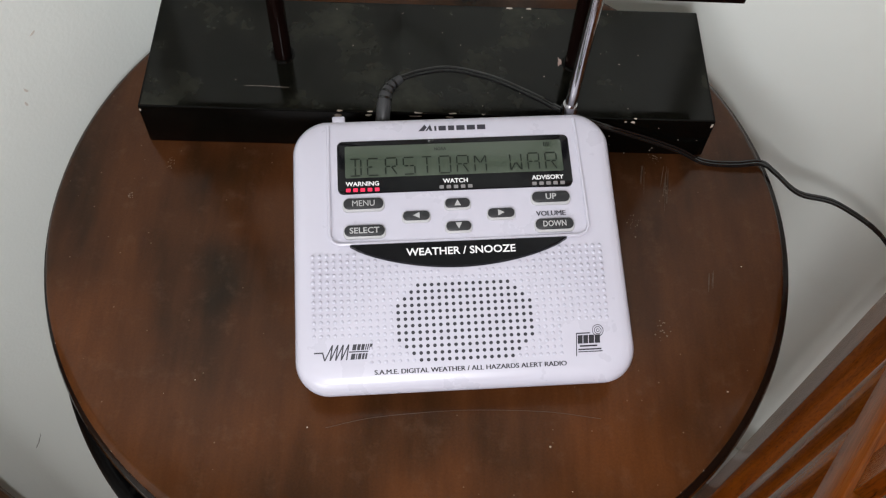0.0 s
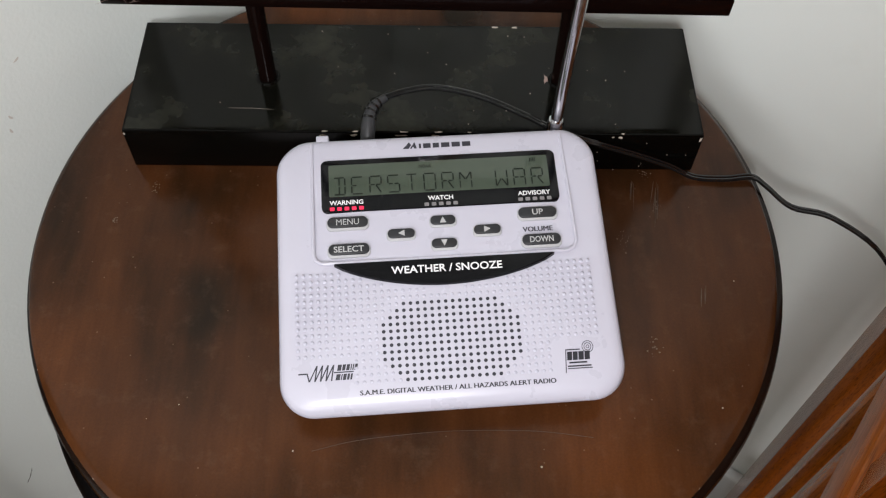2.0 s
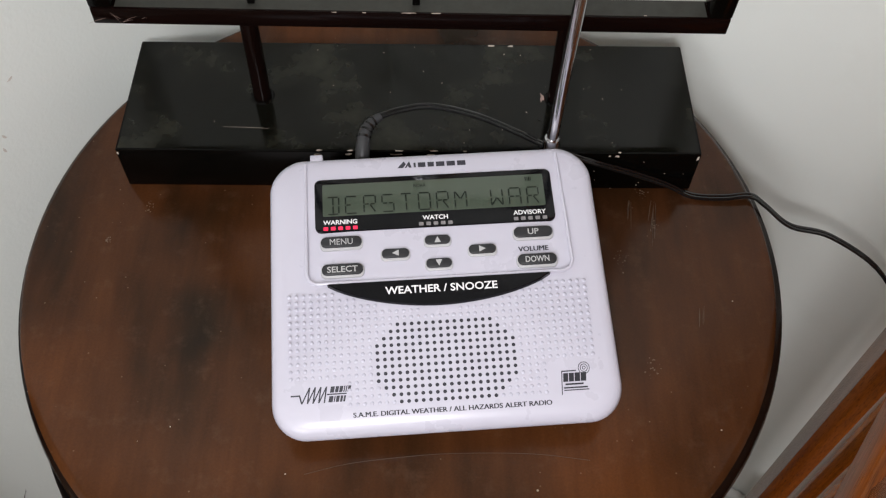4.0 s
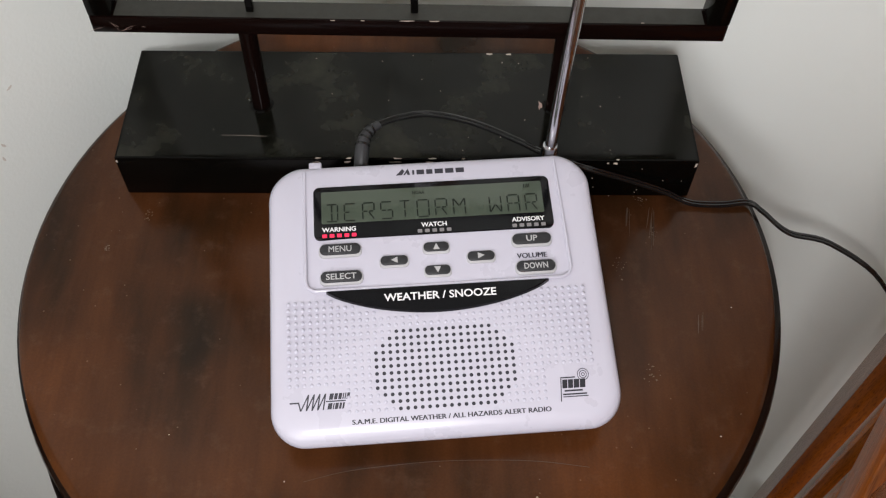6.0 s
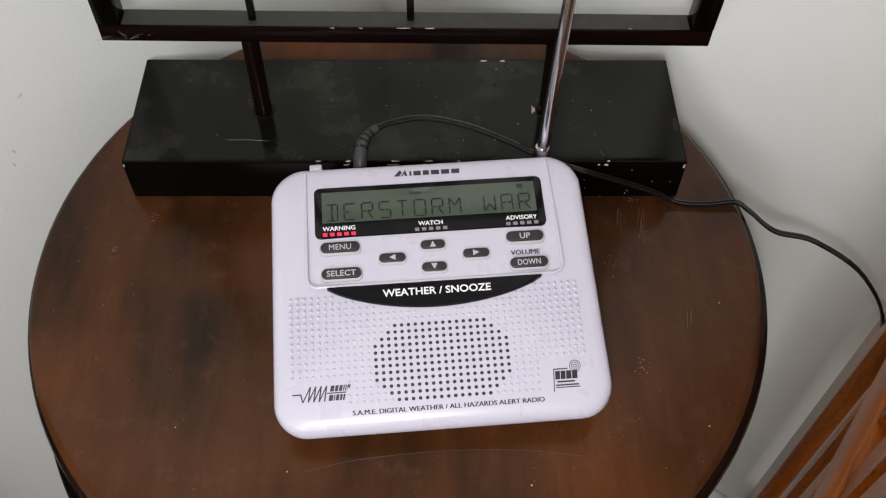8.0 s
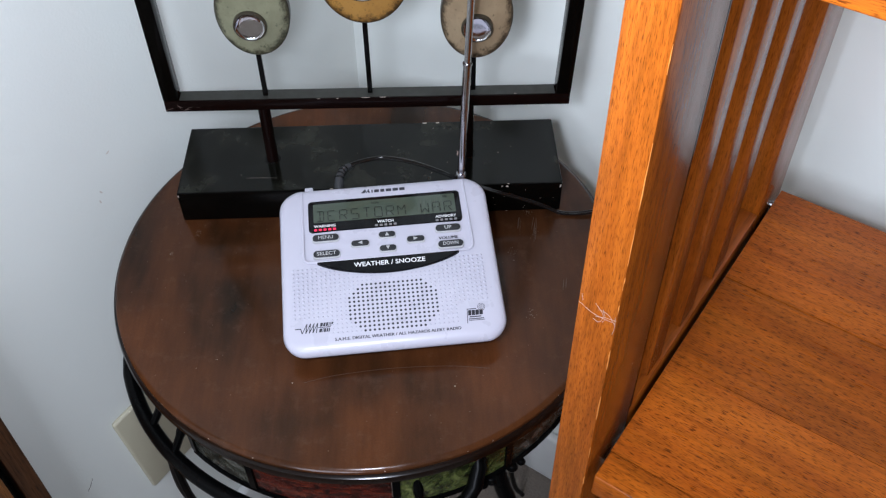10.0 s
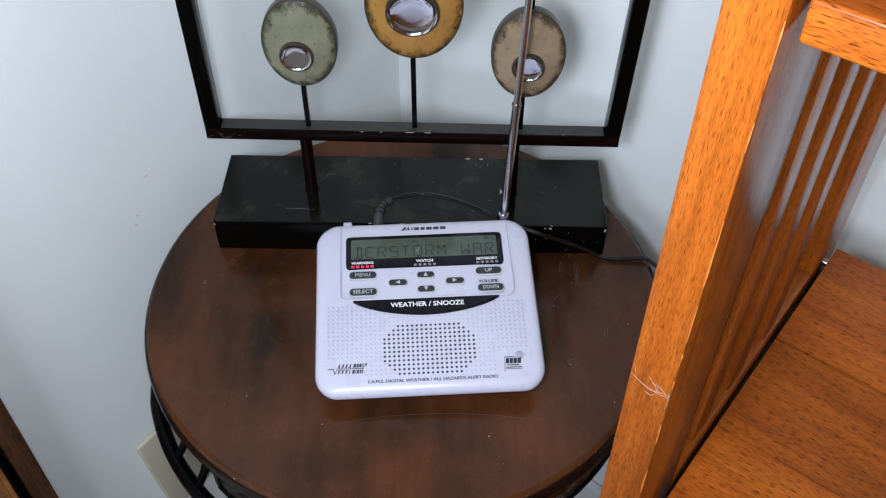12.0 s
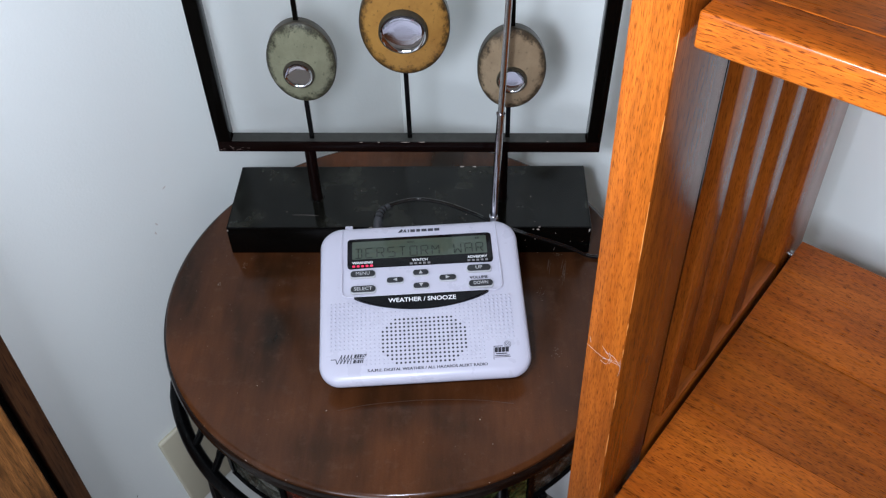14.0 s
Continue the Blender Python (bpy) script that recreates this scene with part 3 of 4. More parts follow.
    for d, q in ((-0.013, 0.0042), (-0.006, 0.0052), (0.012, 0.0045), (0.020, 0.0034)):
        part("scroll", revolve([(0, q), (q * 0.7, q * 0.7), (q, 0), (q * 0.7, -q * 0.7), (0, -q)], 14), IRON, front, m=Matrix.Translation(out * 0.1800 + side * d + Vector((0, 0, TOP - 0.070))))
    for t in (38, 142, 222):
        top = hoop(t)
        for d in (-0.014, 0.014):
            side = Vector((-math.sin(radians(t)), math.cos(radians(t)), 0)) * d
            pts = [top, top * 0.99 + side * 0.5 - Vector((0, 0, 0.06))] + [Vector((top.x * k, top.y * k, z)) + side for k, z in ((0.86, 0.34), (0.80, 0.20), (0.90, 0.06), (1.0, 0.0045))]
            pts[1].z = TOP - 0.14
            part("leg", tube(spline(pts, 8), 0.0032, 10), IRON, ob)


side_table()

# ---- sculpture on its lacquered base ----
BX0, BX1, BY0, BY1, BH = -0.140, 0.158, 0.060, 0.1378, 0.029


def flake(parent, x, y, z, w, h, mat, seed, turn=0.0):
    """A thin irregular chip lying on a face that looks along -y or up."""
    rng = random.Random(seed)
    pts = []
    for k in range(9):
        a, q = k * math.tau / 9, rng.uniform(0.35, 1.0)
        pts.append((w * 0.4 * q * math.cos(a), h * 0.42 * q * math.sin(a)))
    return part("chip", prism(pts, 0, 0.0002), mat, parent, "bare chip in the lacquer", pose(x, y, z, turn), smooth=0)


def sculpture():
    ob = root("disc_sculpture", pose(0, 0, TOP), "black lacquered framed sculpture with three enamelled discs on a block base", "sculpture")
    base = part("base", box((BX0, BY0, 0), (BX1, BY1, BH), 0.0009, 2), LACQUER, ob, "chipped black lacquer block")
    # top plate carries dust and the wall's reflected sheen as colour
    part("sheen_top", box((BX0 + 0.0012, BY0 + 0.0012, BH - 0.0006), (BX1 - 0.0012, BY1 - 0.0012, BH + 0.00003)), HAZED, base, "dusty top of the block with reflected haze painted in", smooth=0)
    rng = random.Random(3)
    for k, (x, w, h) in enumerate(((-0.038, 0.006, 0.0042), (-0.022, 0.0065, 0.0022), (0.002, 0.009, 0.0016), (0.020, 0.008, 0.0018), (0.036, 0.004, 0.0014), (0.115, 0.0032, 0.0022), (0.111, 0.002, 0.0014), (-0.139, 0.002, 0.004), (0.1565, 0.0022, 0.0050))):
        flake(base, x, BY0 - 0.0001, BH - 0.0012 - h * 0.35, w, h, CHIP, k, 90)
        if k < 6:
            flake(base, x + 0.001, BY0 + 0.0006, BH + 0.00005, w * 0.8, 0.0014, CHIP, k + 20)
    for k in range(9):
        flake(base, rng.uniform(0.09, 0.152), BY0 - 0.0001, rng.uniform(0.002, 0.026), 0.0008, 0.0008, CHIP, k + 40, 90)
    for k in range(22):
        flake(base, rng.uniform(BX0 + 0.01, BX1 - 0.01), rng.uniform(BY0 + 0.004, BY1 - 0.003), BH + 0.00005, rng.uniform(0.0004, 0.0011), rng.uniform(0.0004, 0.0009), CHIP, k + 80)
    for x, w in ((0.0525, 0.0055), (0.0635, 0.0045)):
        flake(base, x, BY1 - 0.0015, BH + 0.00005, w, 0.0022, CHIP, int(x * 1e4))
    flake(base, 0.0785, 0.0980, BH + 0.00005, 0.0042, 0.010, PINK_CHIP, 9)
    part("scratch_shade_line", tube([(-0.0875, 0.0757, BH), (-0.076, 0.0756, BH + 0.0001), (-0.0640, 0.0750, BH)], 0.00005, 5), CHIP, base, "pale scratch")
    for x in (-0.0692, 0.0860):
        post = part("post", tube([(x, 0.0975, BH - 0.001), (x, 0.0992, 0.0815)], 0.0046, 20), REDBLACK, ob, "dark red-black lacquered post")
        part("collar", revolve([(0, 0.0008), (0.0056, 0.0008), (0.0066, 0)], 24), LACQUER, post, m=pose(x, 0.0975, BH))
    # frame: four square bars, hanging a touch lower at one end
    tilt = pose(0, 0, 0, 0, 0.57, 0)
    z0, z1, xa, xb, ya, yb, w = 0.0802, 0.3220, -0.1425, 0.1620, 0.0940, 0.1070, 0.0110
    for name, lo, hi in (("bottom_bar", (xa, ya, z0), (xb, yb, z0 + 0.0098)), ("top_bar", (xa - 0.003, ya, z1 - 0.0110), (xb + 0.006, yb, z1)), ("side_bar", (xa, ya + 0.0002, z0 + 0.0099), (xa + w, yb - 0.0002, z1 - 0.0111)), ("side_bar", (xb - w, ya + 0.0002, z0 + 0.0099), (xb, yb - 0.0002, z1 - 0.0111))):
        flare = Matrix.Identity(4) if "side" not in name else Matrix(((1, 0, -0.014 if lo[0] < 0 else 0.024, 0), (0, 1, 0, 0), (0, 0, 1, 0), (0, 0, 0, 1)))
        lift = Matrix.Translation((0, 0, z0))
        bar = part(name, box(lo, hi, 0.0008), REDBLACK if name == "bottom_bar" else LACQUER, ob)
        bar.data.transform(tilt @ lift @ flare @ lift.inverted())
        if name == "bottom_bar":
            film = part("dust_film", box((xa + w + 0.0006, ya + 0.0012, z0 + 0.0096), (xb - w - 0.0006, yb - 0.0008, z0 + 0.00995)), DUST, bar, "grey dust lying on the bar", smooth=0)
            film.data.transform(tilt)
            for k, (x, cw) in enumerate(((-0.026, 0.005), (-0.012, 0.0035), (0.009, 0.010), (0.022, 0.008), (0.121, 0.003))):
                flake(bar, x, ya - 0.0001, z0 + 0.0103, cw, 0.0008, CHIP, k + 200, 90)
            for k in range(6):
                x, z, a, h = xa + rng.uniform(0.002, 0.026), z0 + rng.uniform(0.003, 0.007), rng.uniform(-1.1, 1.1), rng.uniform(0.001, 0.005)
                line = [(x + h * q * math.cos(a), ya - 0.00003, min(z0 + 0.009, max(z0 + 0.001, z + h * q * math.sin(a) + 0.0004 * (q == 0)))) for q in (-1, 0, 1)]
                part("scratch_shade_line", tube(line, [0.00003, 0.00007, 0.00003], 5), PINK_CHIP, bar)
    # discs: domed ovals with a round mirror, on stems from bar to bar
    for x, z, rx, rz, mx, mz, mr, mat, colour, dip, turn in ((-0.0645, 0.1640, 0.0258, 0.0345, -0.0665, 0.1575, 0.0102, GREEN_DISC, "sage green", 0, 0), (0.0138, 0.1950, 0.0326, 0.0412, 0.0130, 0.1925, 0.0163, AMBER_DISC, "amber", 6, 0), (0.0912, 0.1570, 0.0255, 0.0350, 0.0912, 0.1508, 0.0098, TAN_DISC, "tan", 2, -3)):
        y = 0.0955
        part("stem", box((x - 0.0033, 0.0985, z0 + 0.0105), (x + 0.0003, 0.1015, z - rz + 0.003), 0.0004, 1), LACQUER, ob)
        part("stem", box((x - 0.0018, 0.0985, z + rz - 0.003), (x + 0.0018, 0.1015, z1 - 0.0105), 0.0004, 1), LACQUER, ob)
        dome = [(0, 0.0042), (0.25, 0.0041), (0.5, 0.0036), (0.72, 0.0026), (0.9, 0.0012), (0.975, 0.0)]
        disc = part("disc", revolve([(q * rx, h) for q, h in dome], 72), mat, ob, colour + " enamelled disc with browned patches", pose(x, y, z, 90) @ Matrix.Diagonal((1, rz / rx, 1, 1)), 60)
        part("disc_edge", revolve([(0.975 * rx, 0.0), (rx, -0.0008), (rx, -0.0075), (0.97 * rx, -0.009), (0, -0.010)], 72), RUST, disc, "browned dark edge")
        h = 0.0042
        seat = part("bezel", revolve([(mr + 0.0017, -0.004), (mr + 0.0014, 0.0013 + 0.08 * mr), (mr + 0.0007, 0.0016 + 0.125 * mr), (mr - 0.0001, 0.0012 + 0.125 * mr)], 48), RUST, ob, "browned ring round the mirror", pose(mx, y - h + 0.0002, mz, 90 + dip, 0, turn))
        part("mirror", revolve([(q * mr, 0.0013 + lift * mr) for q, lift in ((0, 0), (0.4, 0.003), (0.65, 0.010), (0.82, 0.024), (0.90, 0.045), (0.96, 0.085), (1.0, 0.125))], 48), MIRROR, seat, "small round dished mirror", smooth=60)


sculpture()

# ---- weather radio ----
RADIO = pose(0.0215, 0.0, TOP, 0, 0, 4.4)


def face_z(y):
    return 0.0452 + 0.19 * y - 0.9 * y * y


def on_face(x, y, lift=0.0):
    """A pose on the radio's sloping face, lifted along its normal."""
    a = math.atan(0.19 - 1.8 * y)
    return Matrix.Translation((x, y, face_z(y))) @ pose(0, 0, 0, math.degrees(a)) @ Matrix.Translation((0, 0, lift))


def draped(outline, lift, depth, mat, name, parent, label="", steps=1, bevel=0.0):
    """A thin plate that follows the curve of the face: plan outline in the radio's x and y."""
    bm = bmesh.new()
    n = len(outline)
    cx, cy = sum(p[0] for p in outline) / n, sum(p[1] for p in outline) / n
    rings = []
    for k, up in ((1.0, -depth), (1.0, lift - bevel), (1 - bevel / 0.02, lift)) if bevel else ((1.0, -depth), (1.0, lift)):
        rings.append([bm.verts.new((cx + (x - cx) * k, cy + (y - cy) * k, face_z(cy + (y - cy) * k) + up)) for x, y in outline])
    for s in (0.75, 0.5, 0.25):
        rings.append([bm.verts.new((cx + (x - cx) * s, cy + (y - cy) * s, face_z(cy + (y - cy) * s) + lift)) for x, y in outline])
    for a, b in zip(rings, rings[1:]):
        for k in range(n):
            bm.faces.new((a[k], a[(k + 1) % n], b[(k + 1) % n], b[k]))
    tip = bm.verts.new((cx, cy, face_z(cy) + lift))
    for k in range(n):
        bm.faces.new((rings[-1][k], rings[-1][(k + 1) % n], tip))
    return part(name, bm, mat, parent, label)


def shifted(outline, dx, dy):
    return [(x + dx, y + dy) for x, y in outline]


SEGMENTS = {"a": ((0, 2), (1, 2)), "b": ((1, 2), (1, 1)), "c": ((1, 1), (1, 0)), "d": ((0, 0), (1, 0)), "e": ((0, 1), (0, 0)), "f": ((0, 2), (0, 1)), "g": ((0, 1), (0.5, 1)), "h": ((0.5, 1), (1, 1)), "i": ((0.5, 2), (0.5, 1)), "j": ((0.5, 1), (0.5, 0)), "k": ((0, 2), (0.5, 1)), "l": ((0.5, 1), (1, 2)), "m": ((0.5, 1), (0, 0)), "n": ((0.5, 1), (1, 0))}
GLYPHS = {"D": "abcdij", "E": "adefg", "R": "abefghn", "S": "acdfgh", "T": "aij", "O": "abcdef", "M": "bcefkl", "W": "bcefmn", "A": "abcefgh"}


def radio():
    ob = root("weather_radio", RADIO, "white plastic weather alert radio lying on the table", "radio")
    # body: rings of a rounded outline, wide at the side, rolled over to the face
    W, Y0, Y1, RC = 0.1516, -0.0860, 0.0400, 0.0145

    def outline(inset):
        out = []
        for x, y in round_rect(W - 2 * inset, Y1 - Y0 - 2 * inset, max(RC - inset * 0.6, 0.003), 10):
            y += (Y0 + Y1) / 2
            k = 1 - (2 * x / W) ** 2
            if y > 0.02:
                y += 0.0060 * k * (y - 0.02) / (Y1 - 0.02)
            if y < -0.07:
                y -= 0.0010 * k
            out.append((x + 0.0008 + max(0.0, x) * 0.10 * (0.02 - y) / 0.75, y))
        return out

    bm, rings = bmesh.new(), []
    base_ring = outline(0.0)
    for inset, low, share in ((0.021, 0.0015, 0), (0.0195, 0.003, 0), (0.0060, None, 0.0125), (0.0022, None, 0.0095), (0.0005, None, 0.0066), (0.0, None, 0.0046), (0.0005, None, 0.0027), (0.0016, None, 0.0012), (0.0034, None, 0.0004), (0.0060, None, 0.0)):
        rings.append([bm.verts.new((x, y, low if low is not None else max(face_z(y) - share, 0.0045))) for x, y in outline(inset)])
    last = outline(0.0060)
    cy = (Y0 + Y1) / 2
    for k in (0.9, 0.78, 0.64, 0.5, 0.35, 0.2, 0.1):
        rings.append([bm.verts.new((x * k, cy + (y - cy) * k, face_z(cy + (y - cy) * k))) for x, y in last])
    n = len(last)
    for a, b in zip(rings, rings[1:]):
        for k in range(n):
            bm.faces.new((a[k], a[(k + 1) % n], b[(k + 1) % n], b[k]))
    tip = bm.verts.new((0, cy, face_z(cy)))
    for k in range(n):
        bm.faces.new((rings[-1][k], rings[-1][(k + 1) % n], tip))
    bm.faces.new(rings[0][::-1])
    body = part("body", bm, WHITE, ob, "white plastic case with rounded edges", smooth=50)
    for x in (-0.045, 0.045):
        for y in (-0.060, 0.015):
            part("foot", revolve([(0, 0), (0.004, 0), (0.0045, 0.0005), (0.0045, 0.0018), (0, 0.0018)], 16), CABLE, ob, "black rubber foot", pose(x, y, 0))
    # control panel plate with its rolled border
    plate = [(-0.0580, 0.0375), (-0.0582, -0.018), (-0.0572, -0.0208), (-0.0545, -0.0224), (0.0570, -0.0224), (0.0603, -0.0208), (0.0615, -0.018), (0.0605, 0.0375)]
    border = []
    for (xa, ya), (xb, yb) in zip(plate, plate[1:]):
        border += [(xa + (xb - xa) * k / 6, ya + (yb - ya) * k / 6) for k in range(6)]
    border.append(plate[-1])
    part("panel_border", tube([(x, y, face_z(y) + 0.0002) for x, y in border], 0.0008, 8), WHITE, body, "raised white border of the control panel")
    bezel = draped(shifted(round_rect(0.1105, 0.0268, 0.0028), 0.0013, 0.0152), 0.0007, 0.001, GLOSS_BLACK, "display_bezel", ob, "glossy black display surround", bevel=0.0003)
    lcd = draped(shifted(round_rect(0.1030, 0.0163, 0.0006, 2), 0.0012, 0.0175), 0.0009, 0.0004, LCD, "display", bezel, "grey-green liquid crystal display")
    # characters of the display, in straight segments
    bm = bmesh.new()
    cw, ch, pitch = 0.0053, 0.0086, 0.00842
    for i, letter in enumerate("DERSTORM WAR"):
        for s in GLYPHS.get(letter, ""):
            (xa, ya), (xb, yb) = SEGMENTS[s]
            a = Vector((-0.0482 + i * pitch + xa * cw, 0.0101 + ya * ch / 2, 0))
            b = Vector((-0.0482 + i * pitch + xb * cw, 0.0101 + yb * ch / 2, 0))
            d = (b - a).normalized()
            a, b, side = a + d * 0.0004, b - d * 0.0004, Vector((-d.y, d.x, 0)) * 0.00027
            bm.faces.new([bm.verts.new((p.x, p.y, face_z(p.y) + 0.00125)) for p in (a - side, b - side, b + side, a + side)])
    tagged(part("segment_lettering", bm, LCD_INK, lcd, "dark segment letters", smooth=0), kind="stuff")
    bm = bmesh.new()
    for x, w in ((0.0445, 0.0005), (0.0453, 0.0003), (0.0461, 0.0005), (0.0469, 0.0003)):
        y = 0.0232
        bm.faces.new([bm.verts.new((x + a * w / 2, y + b, face_z(y + b) + 0.00125)) for a, b in ((-1, -0.0010), (1, -0.0010), (1, 0.0010), (-1, 0.0010))])
    tagged(part("sign_row", bm, LCD_INK, lcd, "small dark display signs", smooth=0), kind="stuff")
    lettering("station_print", "NOAA", 0.0017, 0.0056, LCD_INK, lcd, on_face(-0.0052, 0.0229, 0.00125))
    lettering("warning_print", "WARNING", 0.0023, 0.0155, WHITE_INK, bezel, on_face(-0.0425, 0.0064, 0.00088), 0.022)
    lettering("watch_print", "WATCH", 0.0023, 0.0117, WHITE_INK, bezel, on_face(0.0010, 0.0064, 0.00088), 0.022)
    lettering("advisory_print", "ADVISORY", 0.0023, 0.0152, WHITE_INK, bezel, on_face(0.0447, 0.0064, 0.00088), 0.022)
    for first, mat, name in ((-0.0491, LED_ON, "glowing red warning lamp"), (-0.0056, LED_OFF, "unlit watch lamp"), (0.0381, LED_OFF, "unlit advisory lamp")):
        for k in range(5):
            x = first + k * 0.00335
            part("indicator_lamp", prism(round_rect(0.0021, 0.0017, 0.0003, 2), 0, 0.0002), mat, bezel, name, on_face(x, 0.0034, 0.0007))

    def button(x, y, w, h, text="", points=(), length=0.0):
        well = part("button", prism(round_rect(w + 0.0010, h + 0.0014, h / 2), -0.001, 0.0008, 0.0005), GREY_PLASTIC, ob, "grey rubber button", on_face(x, y - 0.0009))
        cap = part("button_face", prism(round_rect(w, h, h / 2 - 0.0001), 0.0004, 0.0016, 0.0004), DARK_PLASTIC, well, "dark button face", pose(0, 0.0004, 0))
        if text:
            lettering(text.lower() + "_print", text, 0.0029, length, PALE_INK, well, pose(0, 0.0004, 0.00172), 0.0 if "M" in text else 0.015)
        if points:
            bm = bmesh.new()
            bm.faces.new([bm.verts.new((px, py + 0.0004, 0.00172)) for px, py in points])
            part("arrow_print", bm, PALE_INK, well, "pale arrow", smooth=0)

    button(-0.0423, -0.0030, 0.0185, 0.0052, "MENU", length=0.0103)
    button(-0.0422, -0.0160, 0.0185, 0.0052, "SELECT", length=0.0136)
    button(0.0451, -0.0031, 0.0178, 0.0052, "UP", length=0.0050)
    button(0.0456, -0.0163, 0.0178, 0.0052, "DOWN", length=0.0108)
    s = 0.0015
    button(-0.0182, -0.0098, 0.0124, 0.0044, points=((-s, 0), (s, -s), (s, s)))
    button(0.0212, -0.0100, 0.0124, 0.0044, points=((s, 0), (-s, s), (-s, -s)))
    button(0.0012, -0.0044, 0.0116, 0.0044, points=((0, s), (-s, -s), (s, -s)))
    button(0.0011, -0.0155, 0.0116, 0.0044, points=((0, -s), (s, s), (-s, s)))
    lettering("volume_print", "VOLUME", 0.0024, 0.0137, GREY_INK, body, on_face(0.0445, -0.0113, 0.0001), heavy=0.00013)
    # snooze bar: a lens shape hung under the panel
    arc = [(-0.0492 + 0.1000 * k / 28, -0.0235 - 0.0000 * k) for k in range(29)]
    arc += [(0.0508 - 0.1000 * k / 28, -0.0235 - 0.0115 * (1 - (2 * k / 28 - 1) ** 2) ** 0.85) for k in range(1, 28)]
    snooze = draped(arc, 0.0016, 0.001, GLOSS_BLACK, "snooze_bar", ob, "glossy black snooze bar", bevel=0.0004)
    lettering("snooze_print", "WEATHER / SNOOZE", 0.0036, 0.0500, WHITE_INK, snooze, on_face(0.0013, -0.0276, 0.0018), 0.018)
    # speaker: flat discs with the round holes' shade as colour, blind bumps beyond them
    across, down = 0.00314, 0.002955
    counts = (14, 16, 18, 20, 20, 20, 20, 20, 20, 18, 16, 14)
    holes, bumps = bmesh.new(), bmesh.new()
    for r in range(-5, 12):
        for c in range(-22, 22):
            x, y = 0.00125 + (c + 0.5) * across, -0.0423 - r * down
            speaker = r >= 0 and abs(c + 0.5) * 2 < counts[r]
            tilt = on_face(x, y, 0.00006)
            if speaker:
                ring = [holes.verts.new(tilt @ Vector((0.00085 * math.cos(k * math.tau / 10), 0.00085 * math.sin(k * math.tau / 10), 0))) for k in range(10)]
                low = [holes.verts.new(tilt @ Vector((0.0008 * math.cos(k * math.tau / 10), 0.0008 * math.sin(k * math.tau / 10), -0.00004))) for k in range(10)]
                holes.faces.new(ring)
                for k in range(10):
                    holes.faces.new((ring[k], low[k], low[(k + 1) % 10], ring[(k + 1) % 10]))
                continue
            lens = -0.0357 + 0.0115 * min(1, (x / 0.05) ** 2)
            logos = (x < -0.044 and y < -0.0655) or (x > 0.046 and y < -0.062)
            if abs(x) > 0.0680 or y > lens - 0.0010 or logos:
                continue
            rims = [[bumps.verts.new(tilt @ Vector((q * math.cos(k * math.tau / 8), q * math.sin(k * math.tau / 8), z))) for k in range(8)] for q, z in ((0.00092, -0.0001), (0.00072, 0.00011))]
            for k in range(8):
                bumps.faces.new((rims[0][k], rims[0][(k + 1) % 8], rims[1][(k + 1) % 8], rims[1][k]))
            bumps.faces.new(rims[1])
    tagged(part("speaker_grille", holes, HOLE, body, "round speaker holes drawn as discs painted dark", smooth=0), kind="stuff")
    tagged(part("grille_relief", bumps, WHITE_DIP, body, "small raised white dots", smooth=60), kind="stuff")
    lettering("description_print", "S.A.M.E. DIGITAL WEATHER / ALL HAZARDS ALERT RADIO", 0.0021, 0.0855, INK, body, on_face(0.0027, -0.0791, 0.00012), heavy=0.00011)

    def mark(name, label, shapes, mat, lift=0.0001):
        bm = bmesh.new()
        for shape in shapes:
            bm.faces.new([bm.verts.new((x, y, face_z(y) + lift)) for x, y in shape])
        tagged(part(name, bm, mat, body, label, smooth=0), label, kind="stuff")

    def bar(x, y, w, h, lean=0.0):
        return [(x, y), (x + w, y), (x + w + lean, y + h), (x + lean, y + h)]

    # maker's mark: a twin peak and a row of bars
    peak = [[(-0.0150, 0.0332), (-0.0118, 0.0368), (-0.0108, 0.0352), (-0.0122, 0.0332)], [(-0.0116, 0.0332), (-0.0104, 0.0350), (-0.0092, 0.0368), (-0.0082, 0.0332), (-0.0094, 0.0332), (-0.0100, 0.0344), (-0.0107, 0.0332)]]
    letters = [bar(x, 0.0332, w, 0.0026) for x, w in ((-0.0072, 0.0010), (-0.0052, 0.0036), (-0.0006, 0.0030), (0.0034, 0.0040), (0.0084, 0.0040), (0.0134, 0.0040))]
    mark("maker_mark", "dark twin-peak mark with a row of plain bars", peak + letters, GREY_INK)
    # alert mark: a slanted zigzag with two rows of bars
    zig = [bar(-0.0664, -0.0703, 0.0040, 0.0006)]
    points = [(-0.0626, -0.0700)] + [(-0.0618 + 0.0012 * k + (0.0024 if k % 2 else 0.0), -0.0668 if k % 2 else -0.0734) for k in range(9)]
    for (xa, ya), (xb, yb) in zip(points, points[1:]):
        zig.append([(xa - 0.0003, ya), (xa + 0.0003, ya), (xb + 0.0003, yb), (xb - 0.0003, yb)])
    zig.append(bar(-0.0510, -0.0703, 0.0085, 0.0005))
    for x, y, widths in ((-0.0497, -0.0694, (0.0017, 0.0014, 0.0014, 0.0005, 0.0005, 0.0012)), (-0.0505, -0.0733, (0.0018, 0.0005, 0.0014, 0.0010, 0.0008))):
        for w in widths:
            zig.append(bar(x, y, w, 0.0025, 0.0006))
            x += w + 0.0004
    mark("alert_mark", "dark slanted zigzag mark with plain bars", zig, GREY_INK)
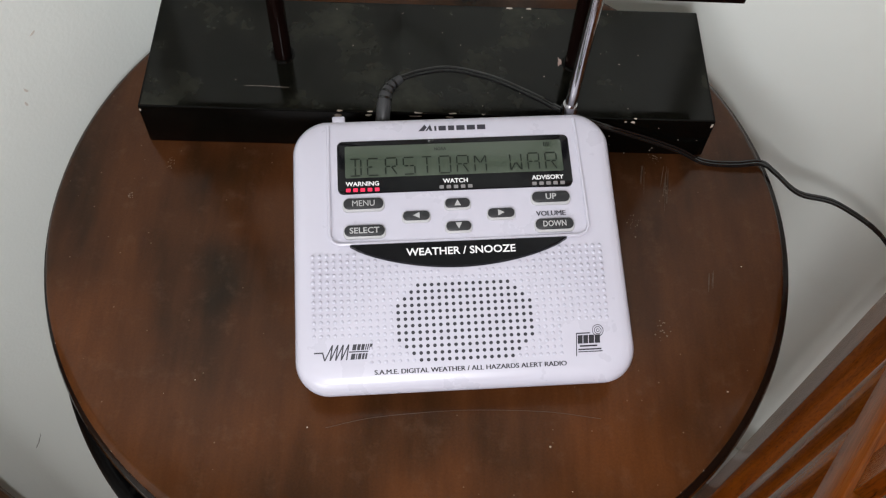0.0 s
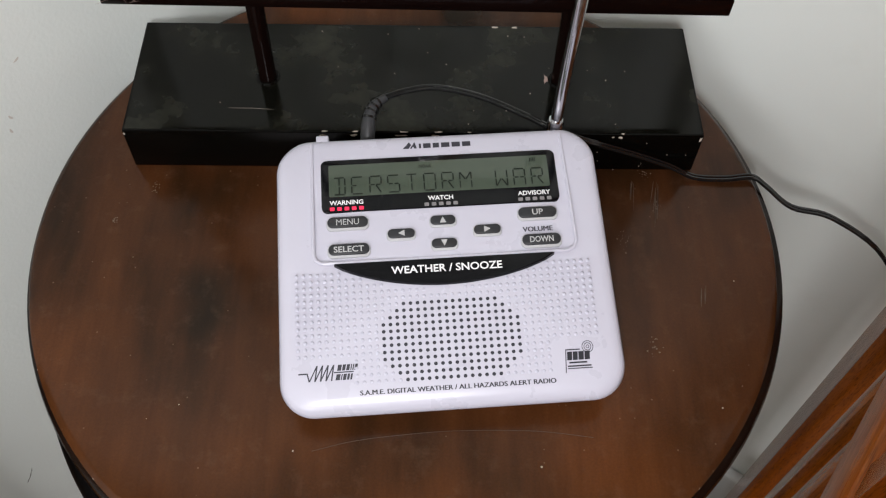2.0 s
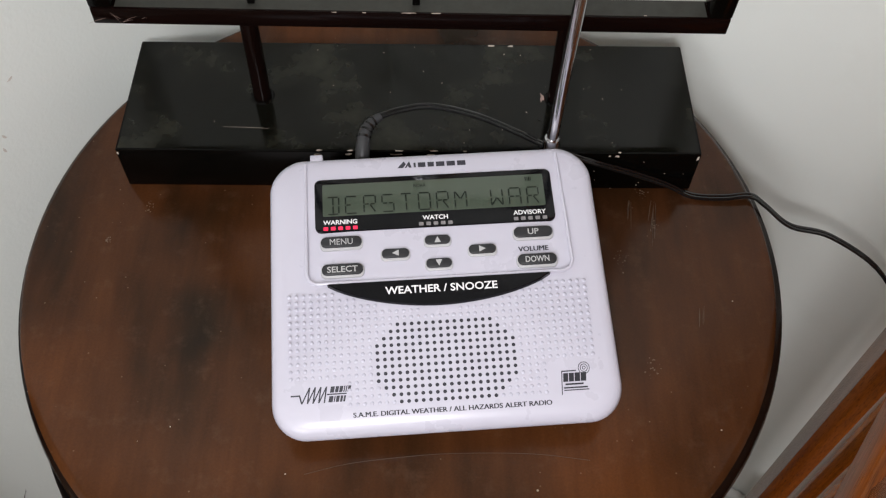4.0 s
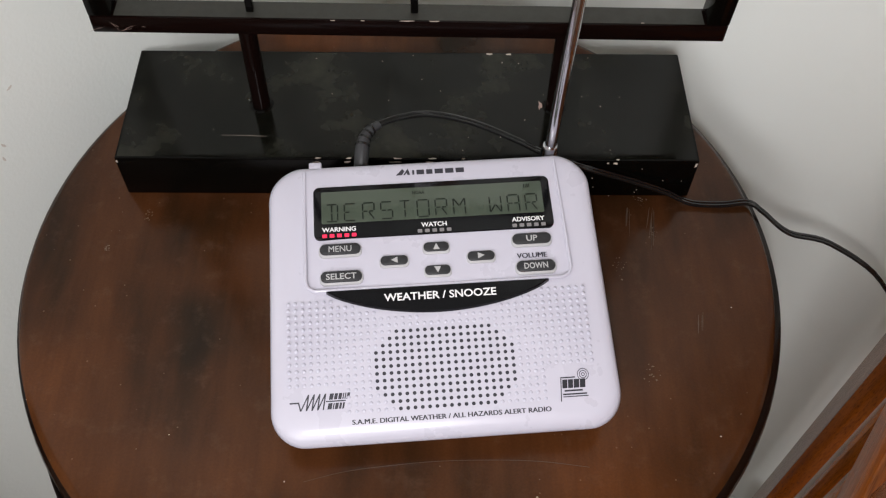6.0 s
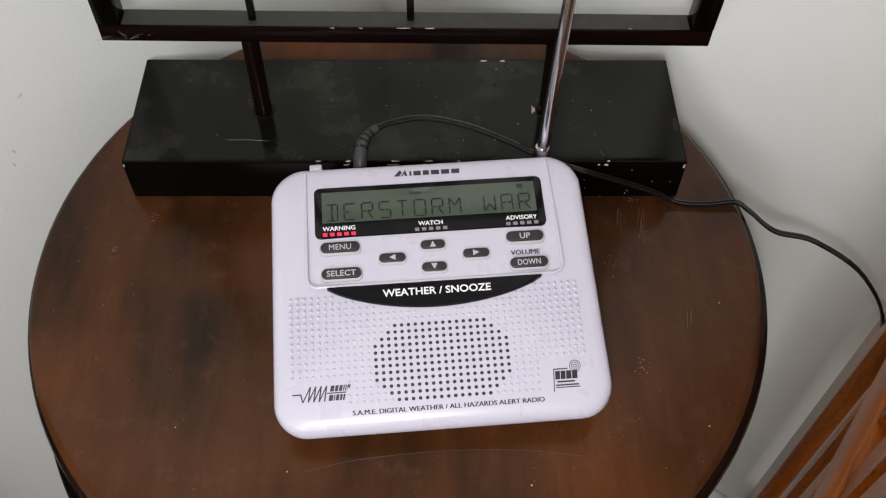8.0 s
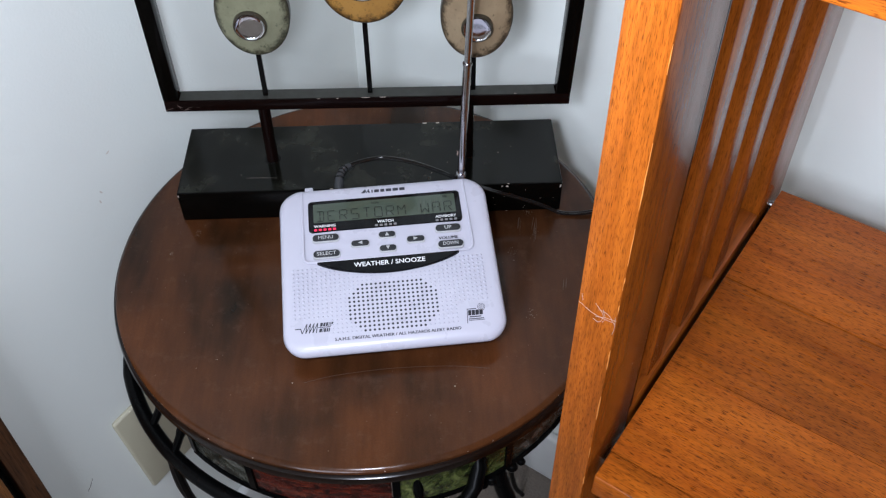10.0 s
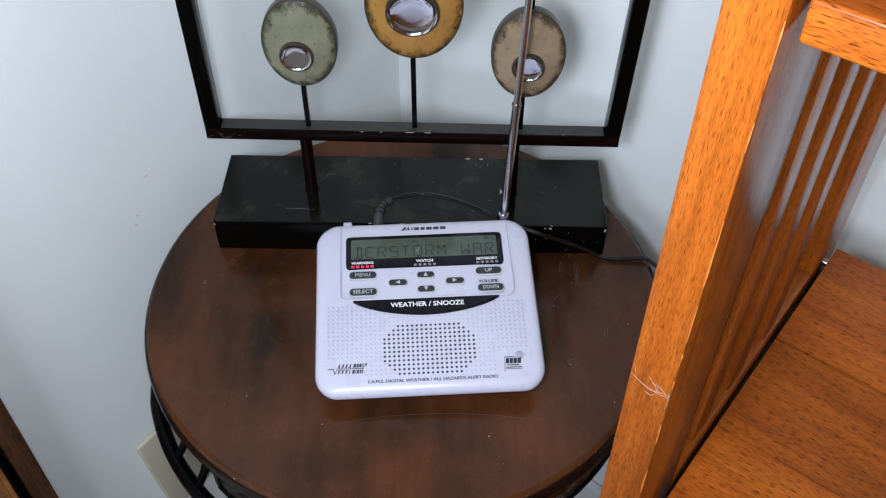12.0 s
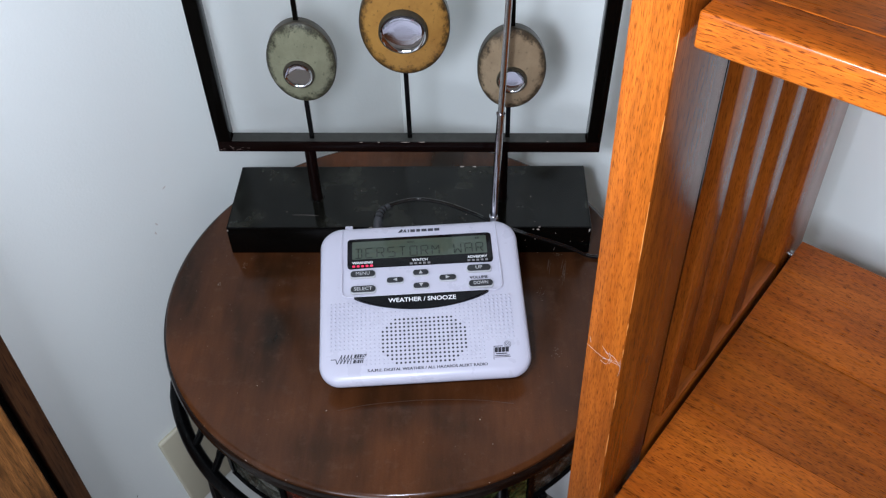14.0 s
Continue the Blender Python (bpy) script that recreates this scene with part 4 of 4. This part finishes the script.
    # agency mark: a mast with rings, a block of bars
    mast = [bar(0.0500, -0.0765, 0.0004, 0.0100, 0.0008)]
    x = 0.0512
    for w in (0.0022, 0.0022, 0.0024, 0.0024):
        mast.append(bar(x, -0.0712, w, 0.0036, 0.0003))
        x += w + 0.0003
    mast += [bar(0.0512, -0.0670, 0.0060, 0.0005), bar(0.0520, -0.0726, 0.0080, 0.0007), bar(0.0512, -0.0740, 0.0105, 0.0006), bar(0.0512, -0.0749, 0.0110, 0.0004)]
    for q in (0.0005, 0.0014, 0.0023):
        for k in range(20):
            a, b = k * math.tau / 20, (k + 1) * math.tau / 20
            mast.append([(0.0608 + (q + d) * math.cos(t), -0.0658 + (q + d) * math.sin(t)) for d, t in ((0, a), (0.0003, a), (0.0003, b), (0, b))])
    mark("agency_mark", "dark mast mark with rings and plain bars", mast, INK)
    # back edge: plug, catch and aerial foot
    part("side_catch", box((-0.0560, 0.0400, 0.040), (-0.0500, 0.0445, 0.0500), 0.0006), WHITE, ob, "small white catch on the back edge")
    foot = part("aerial_foot", revolve([(0, 0.010), (0.0035, 0.010), (0.0042, 0.008), (0.0042, -0.006), (0, -0.006)], 20), CHROME, ob, m=pose(0.0608, 0.0475, 0.040))
    a, b = Vector((0.0608, 0.0475, 0.046)), Vector((0.0660, 0.0570, 0.1425))
    d = (b - a)
    aerial = part("aerial", tube([a, b], 0.0029, 20), CHROME, ob, "chrome telescopic aerial, drawn out")
    for lo, hi, q in ((0.985, 1.0, 0.0034),):
        part("aerial_collar", tube([a + d * lo, a + d * hi], q, 20), CHROME, aerial)
    part("aerial_section", tube([b, b + d * 1.15], 0.0024, 16), CHROME, aerial)
    part("aerial_section", tube([b + d * 1.15, b + d * 2.1], 0.0019, 16), CHROME, aerial)


radio()


def power_cable():
    ob = root("power_cable", pose(0, 0, TOP), "thin black power cable with ribbed plug running over the table", "cable")
    stalk = [(-0.0140, 0.0470, 0.0360), (-0.0138, 0.0520, 0.0400), (-0.0130, 0.0590, 0.0435), (-0.0105, 0.0645, 0.0450), (-0.0055, 0.0690, 0.0455)]
    plug = part("plug", tube(spline(stalk, 4), [0.0036] * 6 + [0.0034 - 0.00013 * k for k in range(11)], 14), PLUG, ob, "black moulded plug with ribs")
    for k in range(4):
        p, q = (Vector(c) for c in spline(stalk, 4)[7 + 2 * k : 9 + 2 * k])
        part("rib", tube([p, p.lerp(q, 0.55)], 0.0038 - 0.0003 * k, 12), CABLE, plug)
    loop = [(-0.0055, 0.0690, 0.0455), (0.0050, 0.0735, 0.0455), (0.0200, 0.0760, 0.0455), (0.0415, 0.0708, 0.0450), (0.0635, 0.0595, 0.0445), (0.0770, 0.0530, 0.0420), (0.0920, 0.0530, 0.0340), (0.1080, 0.0555, 0.0250), (0.1275, 0.0565, 0.0160), (0.1440, 0.0565, 0.0080), (0.1580, 0.0540, 0.0020), (0.1746, 0.0530, 0.0020), (0.1890, 0.0541, 0.0024), (0.1980, 0.0520, -0.0030), (0.2122, 0.0435, -0.0100), (0.2360, 0.0407, -0.0160), (0.2622, 0.0222, -0.0250), (0.2800, 0.0060, -0.0600), (0.2830, 0.0000, -0.1500), (0.2780, 0.0020, -0.3000), (0.2700, -0.0020, -0.5970)]
    for d in (-0.0009, 0.0009):
        part("wire", tube(spline([(x, y + d, z + abs(d) * 0.2) for x, y, z in loop], 6), 0.00102, 8), CABLE, ob)


power_cable()
